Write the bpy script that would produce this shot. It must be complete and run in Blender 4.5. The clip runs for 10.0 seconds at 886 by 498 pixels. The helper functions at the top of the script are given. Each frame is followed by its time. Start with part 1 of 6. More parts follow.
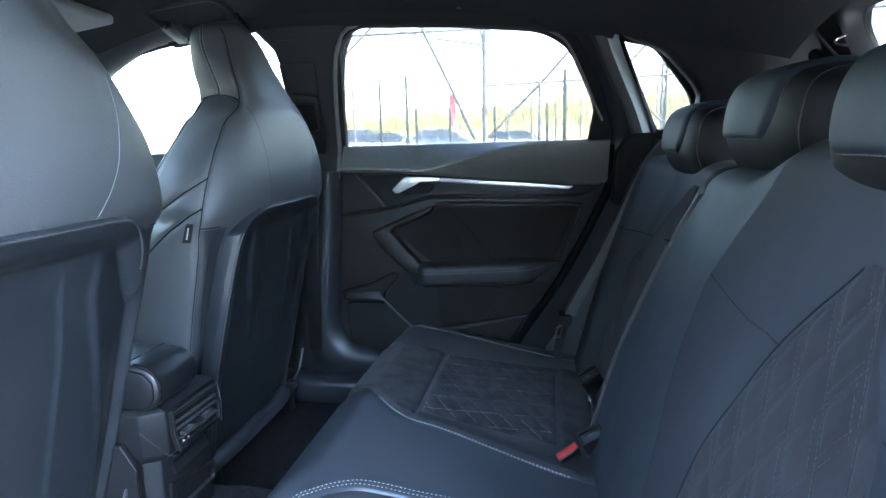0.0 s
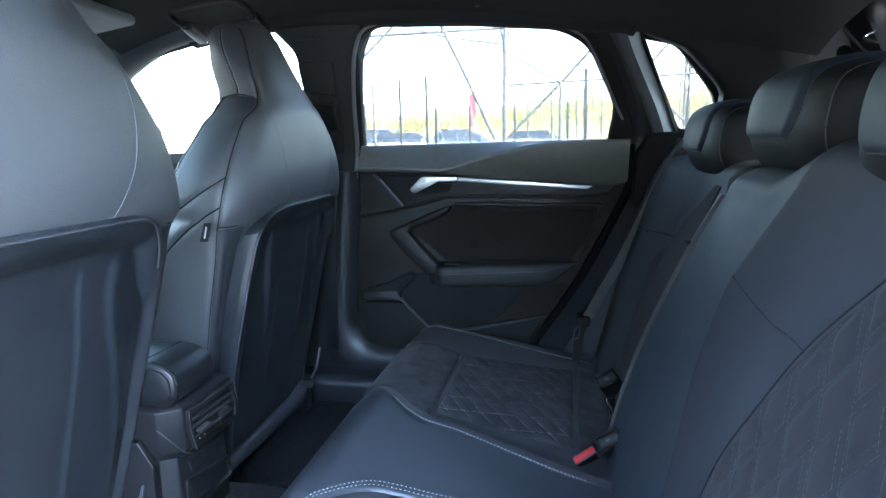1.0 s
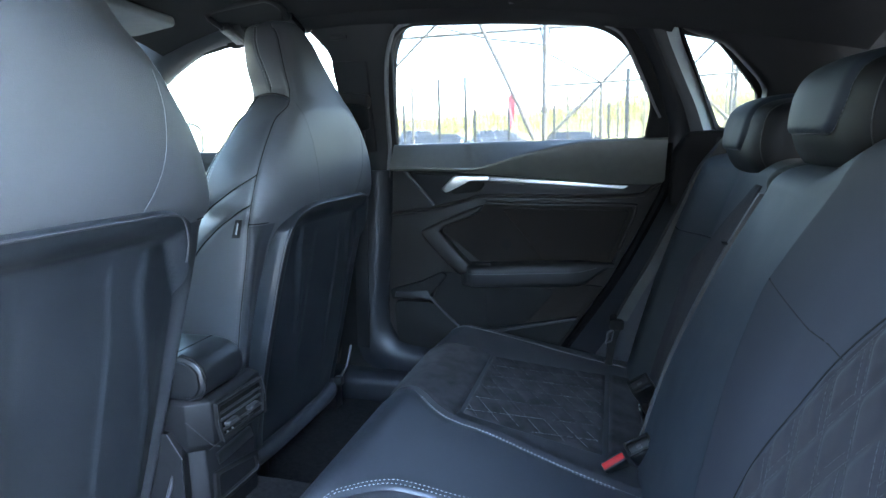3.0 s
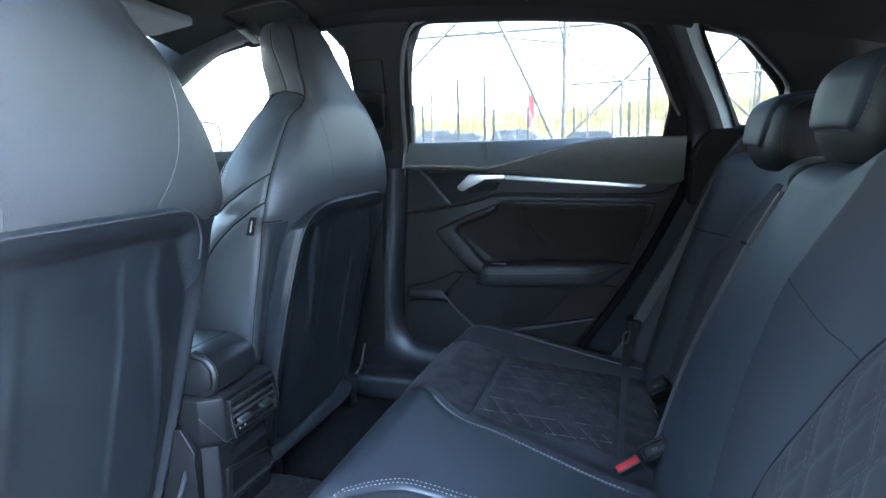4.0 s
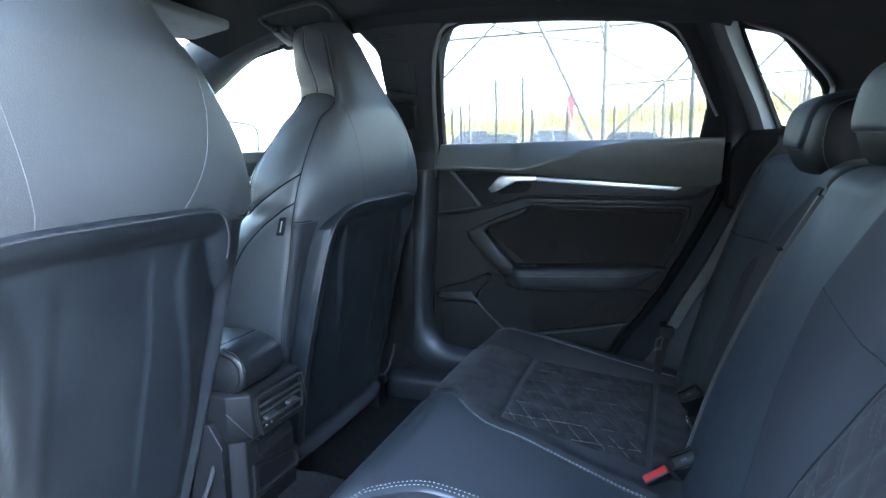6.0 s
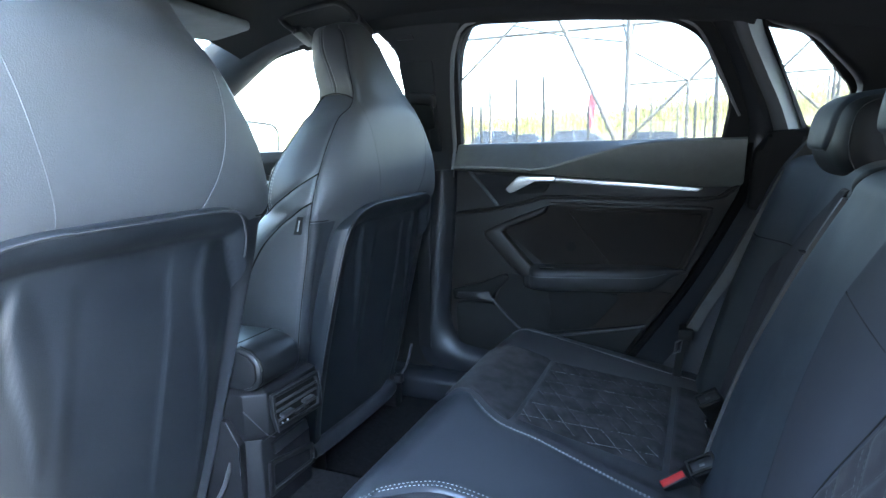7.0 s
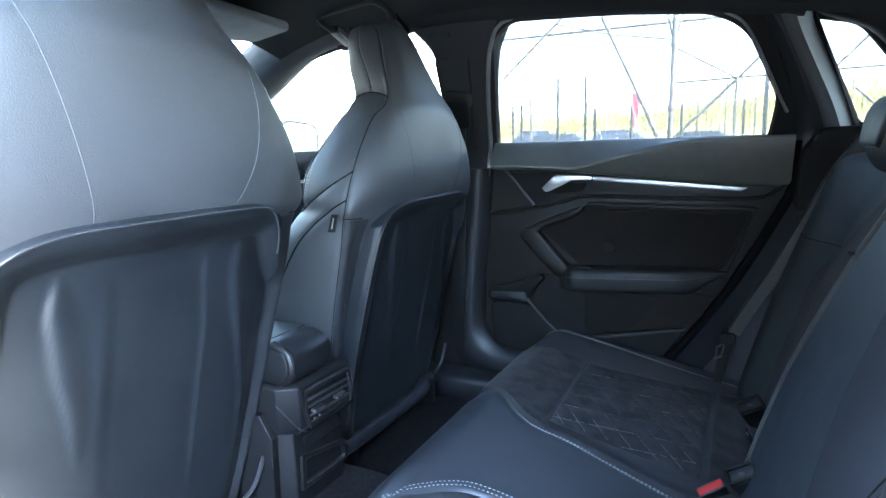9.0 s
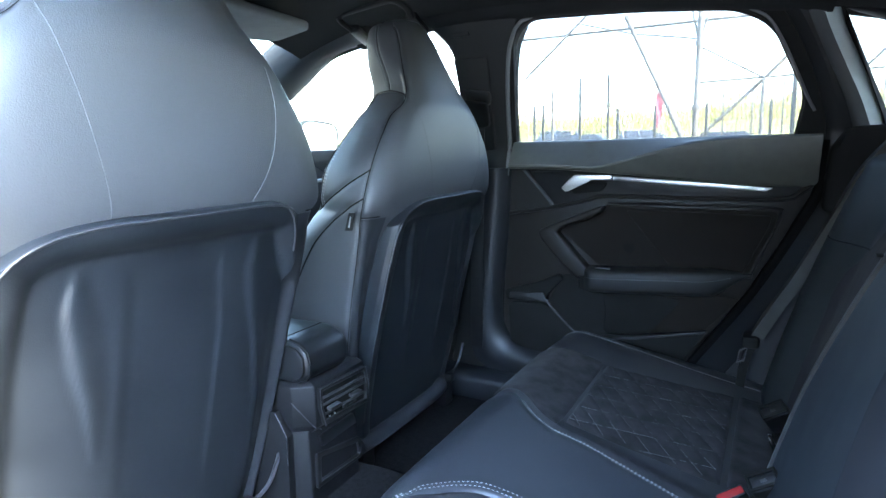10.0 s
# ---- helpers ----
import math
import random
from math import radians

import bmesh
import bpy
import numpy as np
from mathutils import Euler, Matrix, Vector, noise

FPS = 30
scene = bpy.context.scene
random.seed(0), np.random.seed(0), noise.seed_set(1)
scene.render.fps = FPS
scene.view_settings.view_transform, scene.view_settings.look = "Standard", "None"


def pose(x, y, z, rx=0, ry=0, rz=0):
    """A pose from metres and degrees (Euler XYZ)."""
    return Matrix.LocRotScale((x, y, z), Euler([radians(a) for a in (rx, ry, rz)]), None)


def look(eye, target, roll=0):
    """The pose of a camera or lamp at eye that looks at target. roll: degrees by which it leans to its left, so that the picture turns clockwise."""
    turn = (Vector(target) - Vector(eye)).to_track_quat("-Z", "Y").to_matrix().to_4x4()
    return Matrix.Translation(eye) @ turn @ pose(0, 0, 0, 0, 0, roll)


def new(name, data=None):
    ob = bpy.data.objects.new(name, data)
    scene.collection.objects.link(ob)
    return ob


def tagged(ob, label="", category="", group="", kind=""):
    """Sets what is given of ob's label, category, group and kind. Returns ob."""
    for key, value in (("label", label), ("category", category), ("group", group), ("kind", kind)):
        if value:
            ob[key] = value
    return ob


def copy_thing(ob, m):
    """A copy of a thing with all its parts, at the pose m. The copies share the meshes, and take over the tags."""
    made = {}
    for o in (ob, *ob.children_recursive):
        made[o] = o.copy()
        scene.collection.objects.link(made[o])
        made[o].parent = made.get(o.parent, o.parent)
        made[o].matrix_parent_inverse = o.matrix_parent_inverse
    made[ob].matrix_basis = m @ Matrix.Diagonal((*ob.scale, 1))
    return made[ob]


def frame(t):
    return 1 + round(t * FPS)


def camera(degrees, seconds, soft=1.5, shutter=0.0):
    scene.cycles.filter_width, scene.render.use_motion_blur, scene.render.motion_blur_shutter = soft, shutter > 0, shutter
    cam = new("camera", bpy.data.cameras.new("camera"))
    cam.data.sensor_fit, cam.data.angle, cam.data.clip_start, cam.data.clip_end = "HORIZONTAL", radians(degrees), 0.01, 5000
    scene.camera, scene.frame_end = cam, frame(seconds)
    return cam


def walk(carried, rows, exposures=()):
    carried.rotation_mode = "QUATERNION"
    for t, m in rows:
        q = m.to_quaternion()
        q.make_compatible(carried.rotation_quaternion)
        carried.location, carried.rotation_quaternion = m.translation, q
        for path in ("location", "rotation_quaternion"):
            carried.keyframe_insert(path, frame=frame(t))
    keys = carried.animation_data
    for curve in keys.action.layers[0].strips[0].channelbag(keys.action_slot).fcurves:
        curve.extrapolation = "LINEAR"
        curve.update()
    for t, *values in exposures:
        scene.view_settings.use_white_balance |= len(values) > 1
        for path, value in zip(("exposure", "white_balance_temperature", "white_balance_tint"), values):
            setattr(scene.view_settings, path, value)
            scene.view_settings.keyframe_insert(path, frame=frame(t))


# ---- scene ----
cam = camera(73.5, 10.0)
PATH = [
    (0, (0.531, -0.746, 0.955), (0.173, 1.189, 0.595), -1.6),
    (0.5, (0.532, -0.741, 0.954), (0.143, 1.187, 0.595), -1.6),
    (1, (0.534, -0.738, 0.954), (0.113, 1.184, 0.595), -1.6),
    (1.5, (0.537, -0.736, 0.953), (0.085, 1.18, 0.596), -1.6),
    (2, (0.54, -0.733, 0.952), (0.056, 1.175, 0.596), -1.6),
    (2.5, (0.544, -0.73, 0.95), (0.03, 1.17, 0.597), -1.6),
    (4, (0.554, -0.718, 0.945), (-0.05, 1.156, 0.594), -1.6),
    (4.5, (0.558, -0.715, 0.944), (-0.074, 1.15, 0.594), -1.6),
    (5, (0.563, -0.713, 0.944), (-0.1, 1.141, 0.597), -1.6),
    (5.5, (0.566, -0.711, 0.945), (-0.125, 1.133, 0.599), -1.6),
    (7, (0.573, -0.705, 0.946), (-0.209, 1.103, 0.602), -1.5),
    (7.5, (0.575, -0.704, 0.946), (-0.235, 1.092, 0.602), -1.6),
    (8, (0.578, -0.701, 0.944), (-0.264, 1.08, 0.603), -1.6),
    (8.5, (0.579, -0.699, 0.943), (-0.291, 1.069, 0.602), -1.5),
    (9, (0.581, -0.696, 0.942), (-0.321, 1.057, 0.602), -1.6),
    (9.5, (0.583, -0.693, 0.94), (-0.349, 1.044, 0.602), -1.6),
    (10, (0.584, -0.689, 0.939), (-0.378, 1.031, 0.602), -1.5),
]
walk(cam, [(t, look(eye, target, roll)) for t, eye, target, roll in PATH], [(0, 6.18, 6700, 6), (10, 6.18, 6700, 6)])
import functools


# ---------------------------------------------------------------- world and light
world = bpy.data.worlds.new("sky")
scene.world = world
world.use_nodes = True
wn = world.node_tree.nodes
sky = wn.new("ShaderNodeTexSky")
sky.sky_type, sky.sun_disc = "NISHITA", False
sky.sun_elevation, sky.sun_rotation = radians(40), radians(108)
sky.air_density, sky.dust_density, sky.ozone_density = 1.0, 0.6, 2.0
world.node_tree.links.new(sky.outputs[0], wn["Background"].inputs[0])
wn["Background"].inputs[1].default_value = 0.15
sun = new("sun", bpy.data.lights.new("sun", "SUN"))
sun.data.energy, sun.data.angle, sun.data.color = 1.3, radians(14), (1.0, 0.98, 0.95)
sun.matrix_world = look((9.5, -3.1, 8.4), (0, 0, 0))

# ---------------------------------------------------------------- materials


def material(name, color, rough=0.6, metal=0.0, vary=0.25, scale=40.0, bump=0.15, fine=600.0, coat=0.0, spec=0.5, sheen=0.0, depth=0.0006):
    """A surface with stains at a coarse scale and grain at a fine one; scale and fine are per metre."""
    m = bpy.data.materials.new(name)
    m.use_nodes = True
    nt = m.node_tree
    b = nt.nodes["Principled BSDF"]
    b.inputs["Roughness"].default_value, b.inputs["Metallic"].default_value = rough, metal
    b.inputs["Specular IOR Level"].default_value = spec
    b.inputs["Coat Weight"].default_value, b.inputs["Sheen Weight"].default_value = coat, sheen
    tc = nt.nodes.new("ShaderNodeTexCoord")
    n1 = nt.nodes.new("ShaderNodeTexNoise")
    n1.inputs["Scale"].default_value, n1.inputs["Detail"].default_value = scale, 5.0
    nt.links.new(tc.outputs["Object"], n1.inputs["Vector"])
    ramp = nt.nodes.new("ShaderNodeMapRange")
    ramp.inputs[1].default_value, ramp.inputs[2].default_value = 0.3, 0.7
    ramp.inputs[3].default_value, ramp.inputs[4].default_value = 1 - vary, 1 + vary
    nt.links.new(n1.outputs[0], ramp.inputs[0])
    mul = nt.nodes.new("ShaderNodeVectorMath")
    mul.operation = "SCALE"
    mul.inputs[0].default_value = color
    nt.links.new(ramp.outputs[0], mul.inputs["Scale"])
    nt.links.new(mul.outputs[0], b.inputs["Base Color"])
    rr = nt.nodes.new("ShaderNodeMapRange")
    rr.inputs[1].default_value, rr.inputs[2].default_value = 0.3, 0.7
    rr.inputs[3].default_value, rr.inputs[4].default_value = max(0.02, rough - 0.07), min(1, rough + 0.07)
    nt.links.new(n1.outputs[0], rr.inputs[0])
    nt.links.new(rr.outputs[0], b.inputs["Roughness"])
    if bump:
        n2 = nt.nodes.new("ShaderNodeTexNoise")
        n2.inputs["Scale"].default_value, n2.inputs["Detail"].default_value = fine, 3.0
        nt.links.new(tc.outputs["Object"], n2.inputs["Vector"])
        bp = nt.nodes.new("ShaderNodeBump")
        bp.inputs["Strength"].default_value, bp.inputs["Distance"].default_value = bump, depth
        nt.links.new(n2.outputs[0], bp.inputs["Height"])
        nt.links.new(bp.outputs[0], b.inputs["Normal"])
    return m


def glass_material(name, tint):
    m = bpy.data.materials.new(name)
    m.use_nodes = True
    nt = m.node_tree
    nt.nodes.remove(nt.nodes["Principled BSDF"])
    tr, gl = nt.nodes.new("ShaderNodeBsdfTransparent"), nt.nodes.new("ShaderNodeBsdfGlossy")
    tr.inputs[0].default_value = (*tint, 1)
    gl.inputs["Roughness"].default_value = 0.02
    lw, mx = nt.nodes.new("ShaderNodeLayerWeight"), nt.nodes.new("ShaderNodeMixShader")
    lw.inputs["Blend"].default_value = 0.5
    pw, ml = nt.nodes.new("ShaderNodeMath"), nt.nodes.new("ShaderNodeMath")
    pw.operation, ml.operation = "POWER", "MULTIPLY_ADD"
    pw.inputs[1].default_value, ml.inputs[1].default_value, ml.inputs[2].default_value = 5.0, 0.7, 0.03
    nt.links.new(lw.outputs["Facing"], pw.inputs[0])
    nt.links.new(pw.outputs[0], ml.inputs[0])
    nt.links.new(ml.outputs[0], mx.inputs[0])
    nt.links.new(tr.outputs[0], mx.inputs[1])
    nt.links.new(gl.outputs[0], mx.inputs[2])
    nt.links.new(mx.outputs[0], nt.nodes["Material Output"].inputs[0])
    return m


# Darker copy of the seat leather: the bench's weaker light is in its colour.
BENCH = material("bench_leather_shaded", (0.0295, 0.0315, 0.0360), 0.42, spec=0.5, vary=0.12, scale=9, bump=0.35, fine=800, depth=0.0006)
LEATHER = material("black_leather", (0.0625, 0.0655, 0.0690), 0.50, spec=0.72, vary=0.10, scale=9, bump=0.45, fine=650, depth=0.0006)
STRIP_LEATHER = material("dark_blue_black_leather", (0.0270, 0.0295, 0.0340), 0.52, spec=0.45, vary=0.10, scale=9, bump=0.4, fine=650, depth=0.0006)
BOLSTER = material("grey_black_seat_leather", (0.0375, 0.0360, 0.0372), 0.58, spec=0.35, vary=0.12, scale=9, bump=0.3, fine=900, depth=0.0004)
ARM_LEATHER = material("armrest_leather", (0.0205, 0.0200, 0.0196), 0.55, spec=0.35, vary=0.12, scale=12, bump=0.3, fine=900, depth=0.0004)
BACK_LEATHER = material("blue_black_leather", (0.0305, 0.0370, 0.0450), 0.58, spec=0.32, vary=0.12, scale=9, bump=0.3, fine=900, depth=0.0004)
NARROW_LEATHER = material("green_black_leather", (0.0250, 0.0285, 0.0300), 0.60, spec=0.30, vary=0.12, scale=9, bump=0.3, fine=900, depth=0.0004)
FACET = material("smooth_black_leather", (0.0155, 0.0212, 0.0290), 0.60, spec=0.30, vary=0.1, scale=9, bump=0.3, fine=900, depth=0.0004)
# Headrest pads near black: the shade on their sides is in the colour.
PAD_SHADE = material("shaded_headrest_pad", (0.0075, 0.0078, 0.0085), 0.55, spec=0.3, vary=0.1, scale=9, bump=0.3, fine=900, depth=0.0004)
PILLAR = material("charcoal_pillar_trim", (0.0185, 0.0188, 0.0182), 0.7, spec=0.25, vary=0.1, scale=14, bump=0.4, fine=1200, depth=0.0003)
PANEL_LEATHER = material("dark_grained_leather", (0.0365, 0.0377, 0.0445), 0.75, spec=0.12, vary=0.12, scale=9, bump=0.35, fine=900, depth=0.0004)
# Grey for painted edge highlights, also on small metal parts and seams.
SHELL_EDGE = material("grey_highlight_and_trim", (0.036, 0.036, 0.038), 0.38, vary=0.08, scale=40, bump=0)
LEDGE = material("soft_touch_dark_trim", (0.080, 0.081, 0.068), 0.42, spec=0.65, vary=0.10, scale=60, bump=0.9, fine=520, depth=0.0007)
GLOSSY = material("satin_black_trim", (0.0085, 0.0092, 0.0102), 0.38, spec=0.5, vary=0.08, scale=14, bump=0)
# Pale grey that paints highlights along trim edges.
EDGE_GREY = material("pale_edge_highlight", (0.11, 0.112, 0.112), 0.4, vary=0.08, scale=14, bump=0.2, fine=1200, depth=0.0003)
GREY_TRIM = material("mid_grey_headliner_trim", (0.058, 0.059, 0.060), 0.8, vary=0.08, scale=14, bump=0.3, fine=1200, depth=0.0003, spec=0.3)
VISOR = material("grey_visor_cloth", (0.19, 0.195, 0.19), 0.95, vary=0.08, scale=30, bump=0.3, fine=1500, spec=0.2)
SMOOTH_SUEDE = material("smooth_black_suede", (0.0280, 0.0266, 0.0292), 0.95, vary=0.12, scale=16, bump=0.25, fine=1500, sheen=0.05, spec=0.12)
SUEDE = material("black_suede", (0.0240, 0.0220, 0.0225), 0.95, vary=0.6, scale=30, bump=0.3, fine=1500, sheen=0.04, spec=0.12)
PLASTIC = material("grained_black_plastic", (0.0102, 0.0080, 0.0062), 0.48, spec=0.32, vary=0.12, scale=50, bump=0.8, fine=520, depth=0.0006)
SHELL = material("smooth_black_plastic", (0.0152, 0.0182, 0.0216), 0.36, spec=0.46, vary=0.25, scale=12, bump=0.25, fine=700, depth=0.0005)
MATTE = material("matte_black_plastic", (0.0062, 0.0062, 0.0064), 0.46, spec=0.4, vary=0.1, scale=20, bump=0.3, fine=900, depth=0.0003)
SEAL = material("deep_black_foam_rubber", (0.0028, 0.0027, 0.0027), 0.9, spec=0.1, vary=0.15, scale=30, bump=0.2)
CONSOLE = material("grained_console_plastic", (0.0062, 0.0062, 0.0070), 0.58, spec=0.22, vary=0.15, scale=40, bump=0.7, fine=520, depth=0.0005)
RUBBER = material("black_rubber", (0.006, 0.0055, 0.005), 0.75, spec=0.2, vary=0.15, scale=30, bump=0.2)
CLOTH = material("black_woven_cloth", (0.0110, 0.0082, 0.0064), 0.9, vary=0.2, scale=60, bump=0.5, fine=1600, sheen=0.1, spec=0.2)
HEADLINER = material("charcoal_headliner_cloth", (0.0150, 0.0152, 0.0156), 0.95, vary=0.1, scale=30, bump=0.4, fine=1500, spec=0.2)
FOOT = material("satin_grained_trim", (0.0095, 0.0101, 0.0122), 0.46, spec=0.4, vary=0.1, scale=14, bump=0.3, fine=1000, depth=0.0003)
REVEAL = material("lit_reveal_trim", (0.50, 0.56, 0.55), 0.5, vary=0.06, scale=15, bump=0.2, fine=1000)
CARPET = material("black_carpet", (0.0130, 0.0126, 0.0130), 0.98, vary=0.5, scale=120, bump=0.9, fine=700, depth=0.003, spec=0.1)
BELT = material("lit_belt_webbing", (0.0440, 0.0440, 0.0410), 0.75, spec=0.3, vary=0.12, scale=50, bump=0.6, fine=1400)
PALE_PIPING = material("pale_piping", (0.11, 0.106, 0.110), 0.6, vary=0.2, scale=60, bump=0)
PIPING = material("grey_piping", (0.046, 0.046, 0.047), 0.5, vary=0.1, scale=40, bump=0.3, fine=900)
THREAD = material("grey_thread", (0.38, 0.38, 0.375), 0.7, vary=0.2, scale=200, bump=0)
BRIGHT_THREAD = material("light_grey_thread", (0.15, 0.15, 0.153), 0.7, vary=0.3, scale=200, bump=0)
FINE_THREAD = material("fine_grey_thread", (0.052, 0.052, 0.055), 0.7, vary=0.3, scale=200, bump=0)
DARK_THREAD = material("dark_thread", (0.12, 0.12, 0.125), 0.7, vary=0.2, scale=200, bump=0)
SATIN = material("satin_metal", (0.88, 0.87, 0.85), 0.34, 1.0, vary=0.02, scale=4, bump=0)
CHROME = material("satin_chrome", (0.75, 0.75, 0.75), 0.18, 1.0, vary=0.04, scale=30, bump=0)
ALU = material("brushed_aluminium", (0.85, 0.85, 0.86), 0.4, 1.0, vary=0.05, scale=60, bump=0)
RED = material("red_plastic", (0.31, 0.010, 0.009), 0.6, spec=0.2, vary=0.1, scale=60, bump=0.1)
TAG = material("black_label_cloth", (0.01, 0.01, 0.01), 0.8, bump=0.2)
# Tints added to dim the outside view and the light coming in.
GLASS = glass_material("window_glass", (0.66, 0.67, 0.64))
TINTED = glass_material("dimming_window_glass", (0.34, 0.34, 0.335))
REAR_DIM = glass_material("dimming_rear_glass", (0.30, 0.30, 0.30))
PAINT_BLUE = material("dark_blue_car_paint", (0.012, 0.016, 0.06), 0.25, 0.2, vary=0.05, scale=20, bump=0, coat=1.0)
ASPHALT = material("pale_paving", (0.20, 0.195, 0.185), 0.9, vary=0.3, scale=1.5, bump=0.6, fine=90, depth=0.004)
STEEL = material("galvanised_steel", (0.22, 0.215, 0.20), 0.75, 0.0, vary=0.2, scale=5, bump=0.1, fine=80)
POST = material("dark_green_painted_post", (0.085, 0.092, 0.092), 0.5, vary=0.15, scale=8, bump=0.1, fine=60)
LEAF = material("pale_dry_leaves", (0.50, 0.475, 0.245), 0.8, vary=0.15, scale=0.8, bump=0)
GRASS = material("dry_grass", (0.42, 0.405, 0.21), 0.95, vary=0.2, scale=0.9, bump=0.5, fine=30, depth=0.02)
FLAG = material("red_flag_cloth", (0.70, 0.22, 0.24), 0.8, vary=0.15, scale=6, bump=0.1)
CAR_GLASS = material("tinted_car_glass", (0.085, 0.105, 0.130), 0.35, spec=0.25, vary=0.05, scale=5, bump=0)
CAR_BLUE = material("blue_car_paint", (0.12, 0.18, 0.31), 0.25, 0.3, vary=0.05, scale=3, bump=0, coat=1)
CAR_WHITE = material("white_car_paint", (0.72, 0.73, 0.74), 0.3, vary=0.04, scale=3, bump=0, coat=1)
CAR_GREY = material("silver_blue_car_paint", (0.22, 0.26, 0.33), 0.28, 0.4, vary=0.05, scale=3, bump=0, coat=1)
BLOCK_WALL = material("grey_blocking_wall", (0.20, 0.197, 0.19), 0.9, vary=0.15, scale=1.2, bump=0.4, fine=60, depth=0.003)

# ---------------------------------------------------------------- geometry helpers


def thing(name, base, label, category, group="", kind=""):
    ob = new(name)
    ob.empty_display_size = 0.05
    ob.location = base
    return tagged(ob, label, category, group, kind)


def part(name, geo, mat, parent=None, label="", angle=35):
    me = bpy.data.meshes.new(name)
    me.from_pydata([tuple(v) for v in geo[0]], [], geo[1])
    me.update()
    bm = bmesh.new()
    bm.from_mesh(me)
    bmesh.ops.recalc_face_normals(bm, faces=bm.faces)
    bm.to_mesh(me)
    bm.free()
    for p in me.polygons:
        p.use_smooth = True
    me.set_sharp_from_angle(angle=radians(angle))
    me.materials.append(mat)
    ob = new(name, me)
    if parent is not None:
        ob.parent = parent
        if parent.type == "EMPTY":
            ob.matrix_parent_inverse = Matrix.Translation(parent.location).inverted()
    return tagged(ob, label, kind="stuff" if name == "stitching" else "")


def merge(*geos):
    vs, fs = [], []
    for v, f in geos:
        k = len(vs)
        vs.extend(v)
        fs.extend([tuple(i + k for i in q) for q in f])
    return vs, fs


def lin(a, b, n):
    return [a + (b - a) * i / n for i in range(n + 1)]


def sstep(a, b, x):
    t = min(1.0, max(0.0, (x - a) / (b - a)))
    return t * t * (3 - 2 * t)


def table(rows, z):
    """Smooth look-up in rows (z, values...)."""
    if z <= rows[0][0]:
        return rows[0][1:]
    for i in range(len(rows) - 1):
        a, b = rows[i], rows[i + 1]
        if z <= b[0]:
            p, q = rows[max(0, i - 1)], rows[min(len(rows) - 1, i + 2)]
            t, h = (z - a[0]) / (b[0] - a[0]), b[0] - a[0]
            out = []
            for k in range(1, len(a)):
                ma = (b[k] - p[k]) / (b[0] - p[0]) * h
                mb = (q[k] - a[k]) / (q[0] - a[0]) * h
                out.append((2 * t**3 - 3 * t**2 + 1) * a[k] + (t**3 - 2 * t**2 + t) * ma + (3 * t**2 - 2 * t**3) * b[k] + (t**3 - t**2) * mb)
            return out
    return rows[-1][1:]


def curve(points, n=8, closed=False):
    """A smooth line through the points, n steps between two."""
    pts = [Vector(p) for p in points]
    out, m = [], len(pts)
    for i in range(m if closed else m - 1):
        g = (lambda k: pts[k % m]) if closed else (lambda k: pts[min(max(k, 0), m - 1)])
        a, b, c, d = g(i - 1), g(i), g(i + 1), g(i + 2)
        for j in range(n):
            t = j / n
            out.append(0.5 * (2 * b + (c - a) * t + (2 * a - 5 * b + 4 * c - d) * t * t + (3 * b - a - 3 * c + d) * t**3))
    if not closed:
        out.append(pts[-1])
    return out


def slab(f, us, vs, g):
    """A closed sheet: f(u, v) is its front, g(u, v) its back."""
    nu, nv = len(us), len(vs)
    v = [Vector(f(a, b)) for a in us for b in vs] + [Vector(g(a, b)) for a in us for b in vs]
    q, k = [], nu * nv
    for i in range(nu - 1):
        for j in range(nv - 1):
            a, b, c, d = i * nv + j, (i + 1) * nv + j, (i + 1) * nv + j + 1, i * nv + j + 1
            q += [(a, b, c, d), (k + d, k + c, k + b, k + a)]
    rim = [i * nv for i in range(nu)] + [(nu - 1) * nv + j for j in range(1, nv)] + [i * nv + nv - 1 for i in range(nu - 2, -1, -1)] + [j for j in range(nv - 2, 0, -1)]
    for i in range(len(rim)):
        a, b = rim[i], rim[(i + 1) % len(rim)]
        q.append((a, k + a, k + b, b))
    return v, q


def loft(rings, caps=True):
    n, v, q = len(rings[0]), [], []
    for r in rings:
        v.extend(Vector(p) for p in r)
    for i in range(len(rings) - 1):
        for j in range(n):
            a, b = i * n + j, i * n + (j + 1) % n
            q.append((a, b, b + n, a + n))
    if caps:
        q += [tuple(range(n))[::-1], tuple(range((len(rings) - 1) * n, len(rings) * n))]
    return v, q


def tube(points, r, n=8, flat=1.0, up=(0, 0, 1), closed=False):
    """A round bar along the points; flat squeezes it along up. r may be a list."""
    pts, rings, m = [Vector(p) for p in points], [], len(points)
    for i, p in enumerate(pts):
        d = (pts[(i + 1) % m] - pts[i - 1]) if closed else (pts[min(i + 1, m - 1)] - pts[max(i - 1, 0)])
        if d.length < 1e-9:
            d = Vector((1, 0, 0))
        d.normalize()
        side = d.cross(Vector(up))
        if side.length < 1e-4:
            side = d.cross(Vector((0.3, 1, 0.2)))
        side.normalize()
        top = side.cross(d)
        rad = r[i] if isinstance(r, (list, tuple)) else r
        rings.append([p + rad * (side * math.cos(2 * math.pi * k / n) + top * flat * math.sin(2 * math.pi * k / n)) for k in range(n)])
    if closed:
        rings.append(rings[0])
    return loft(rings, not closed)


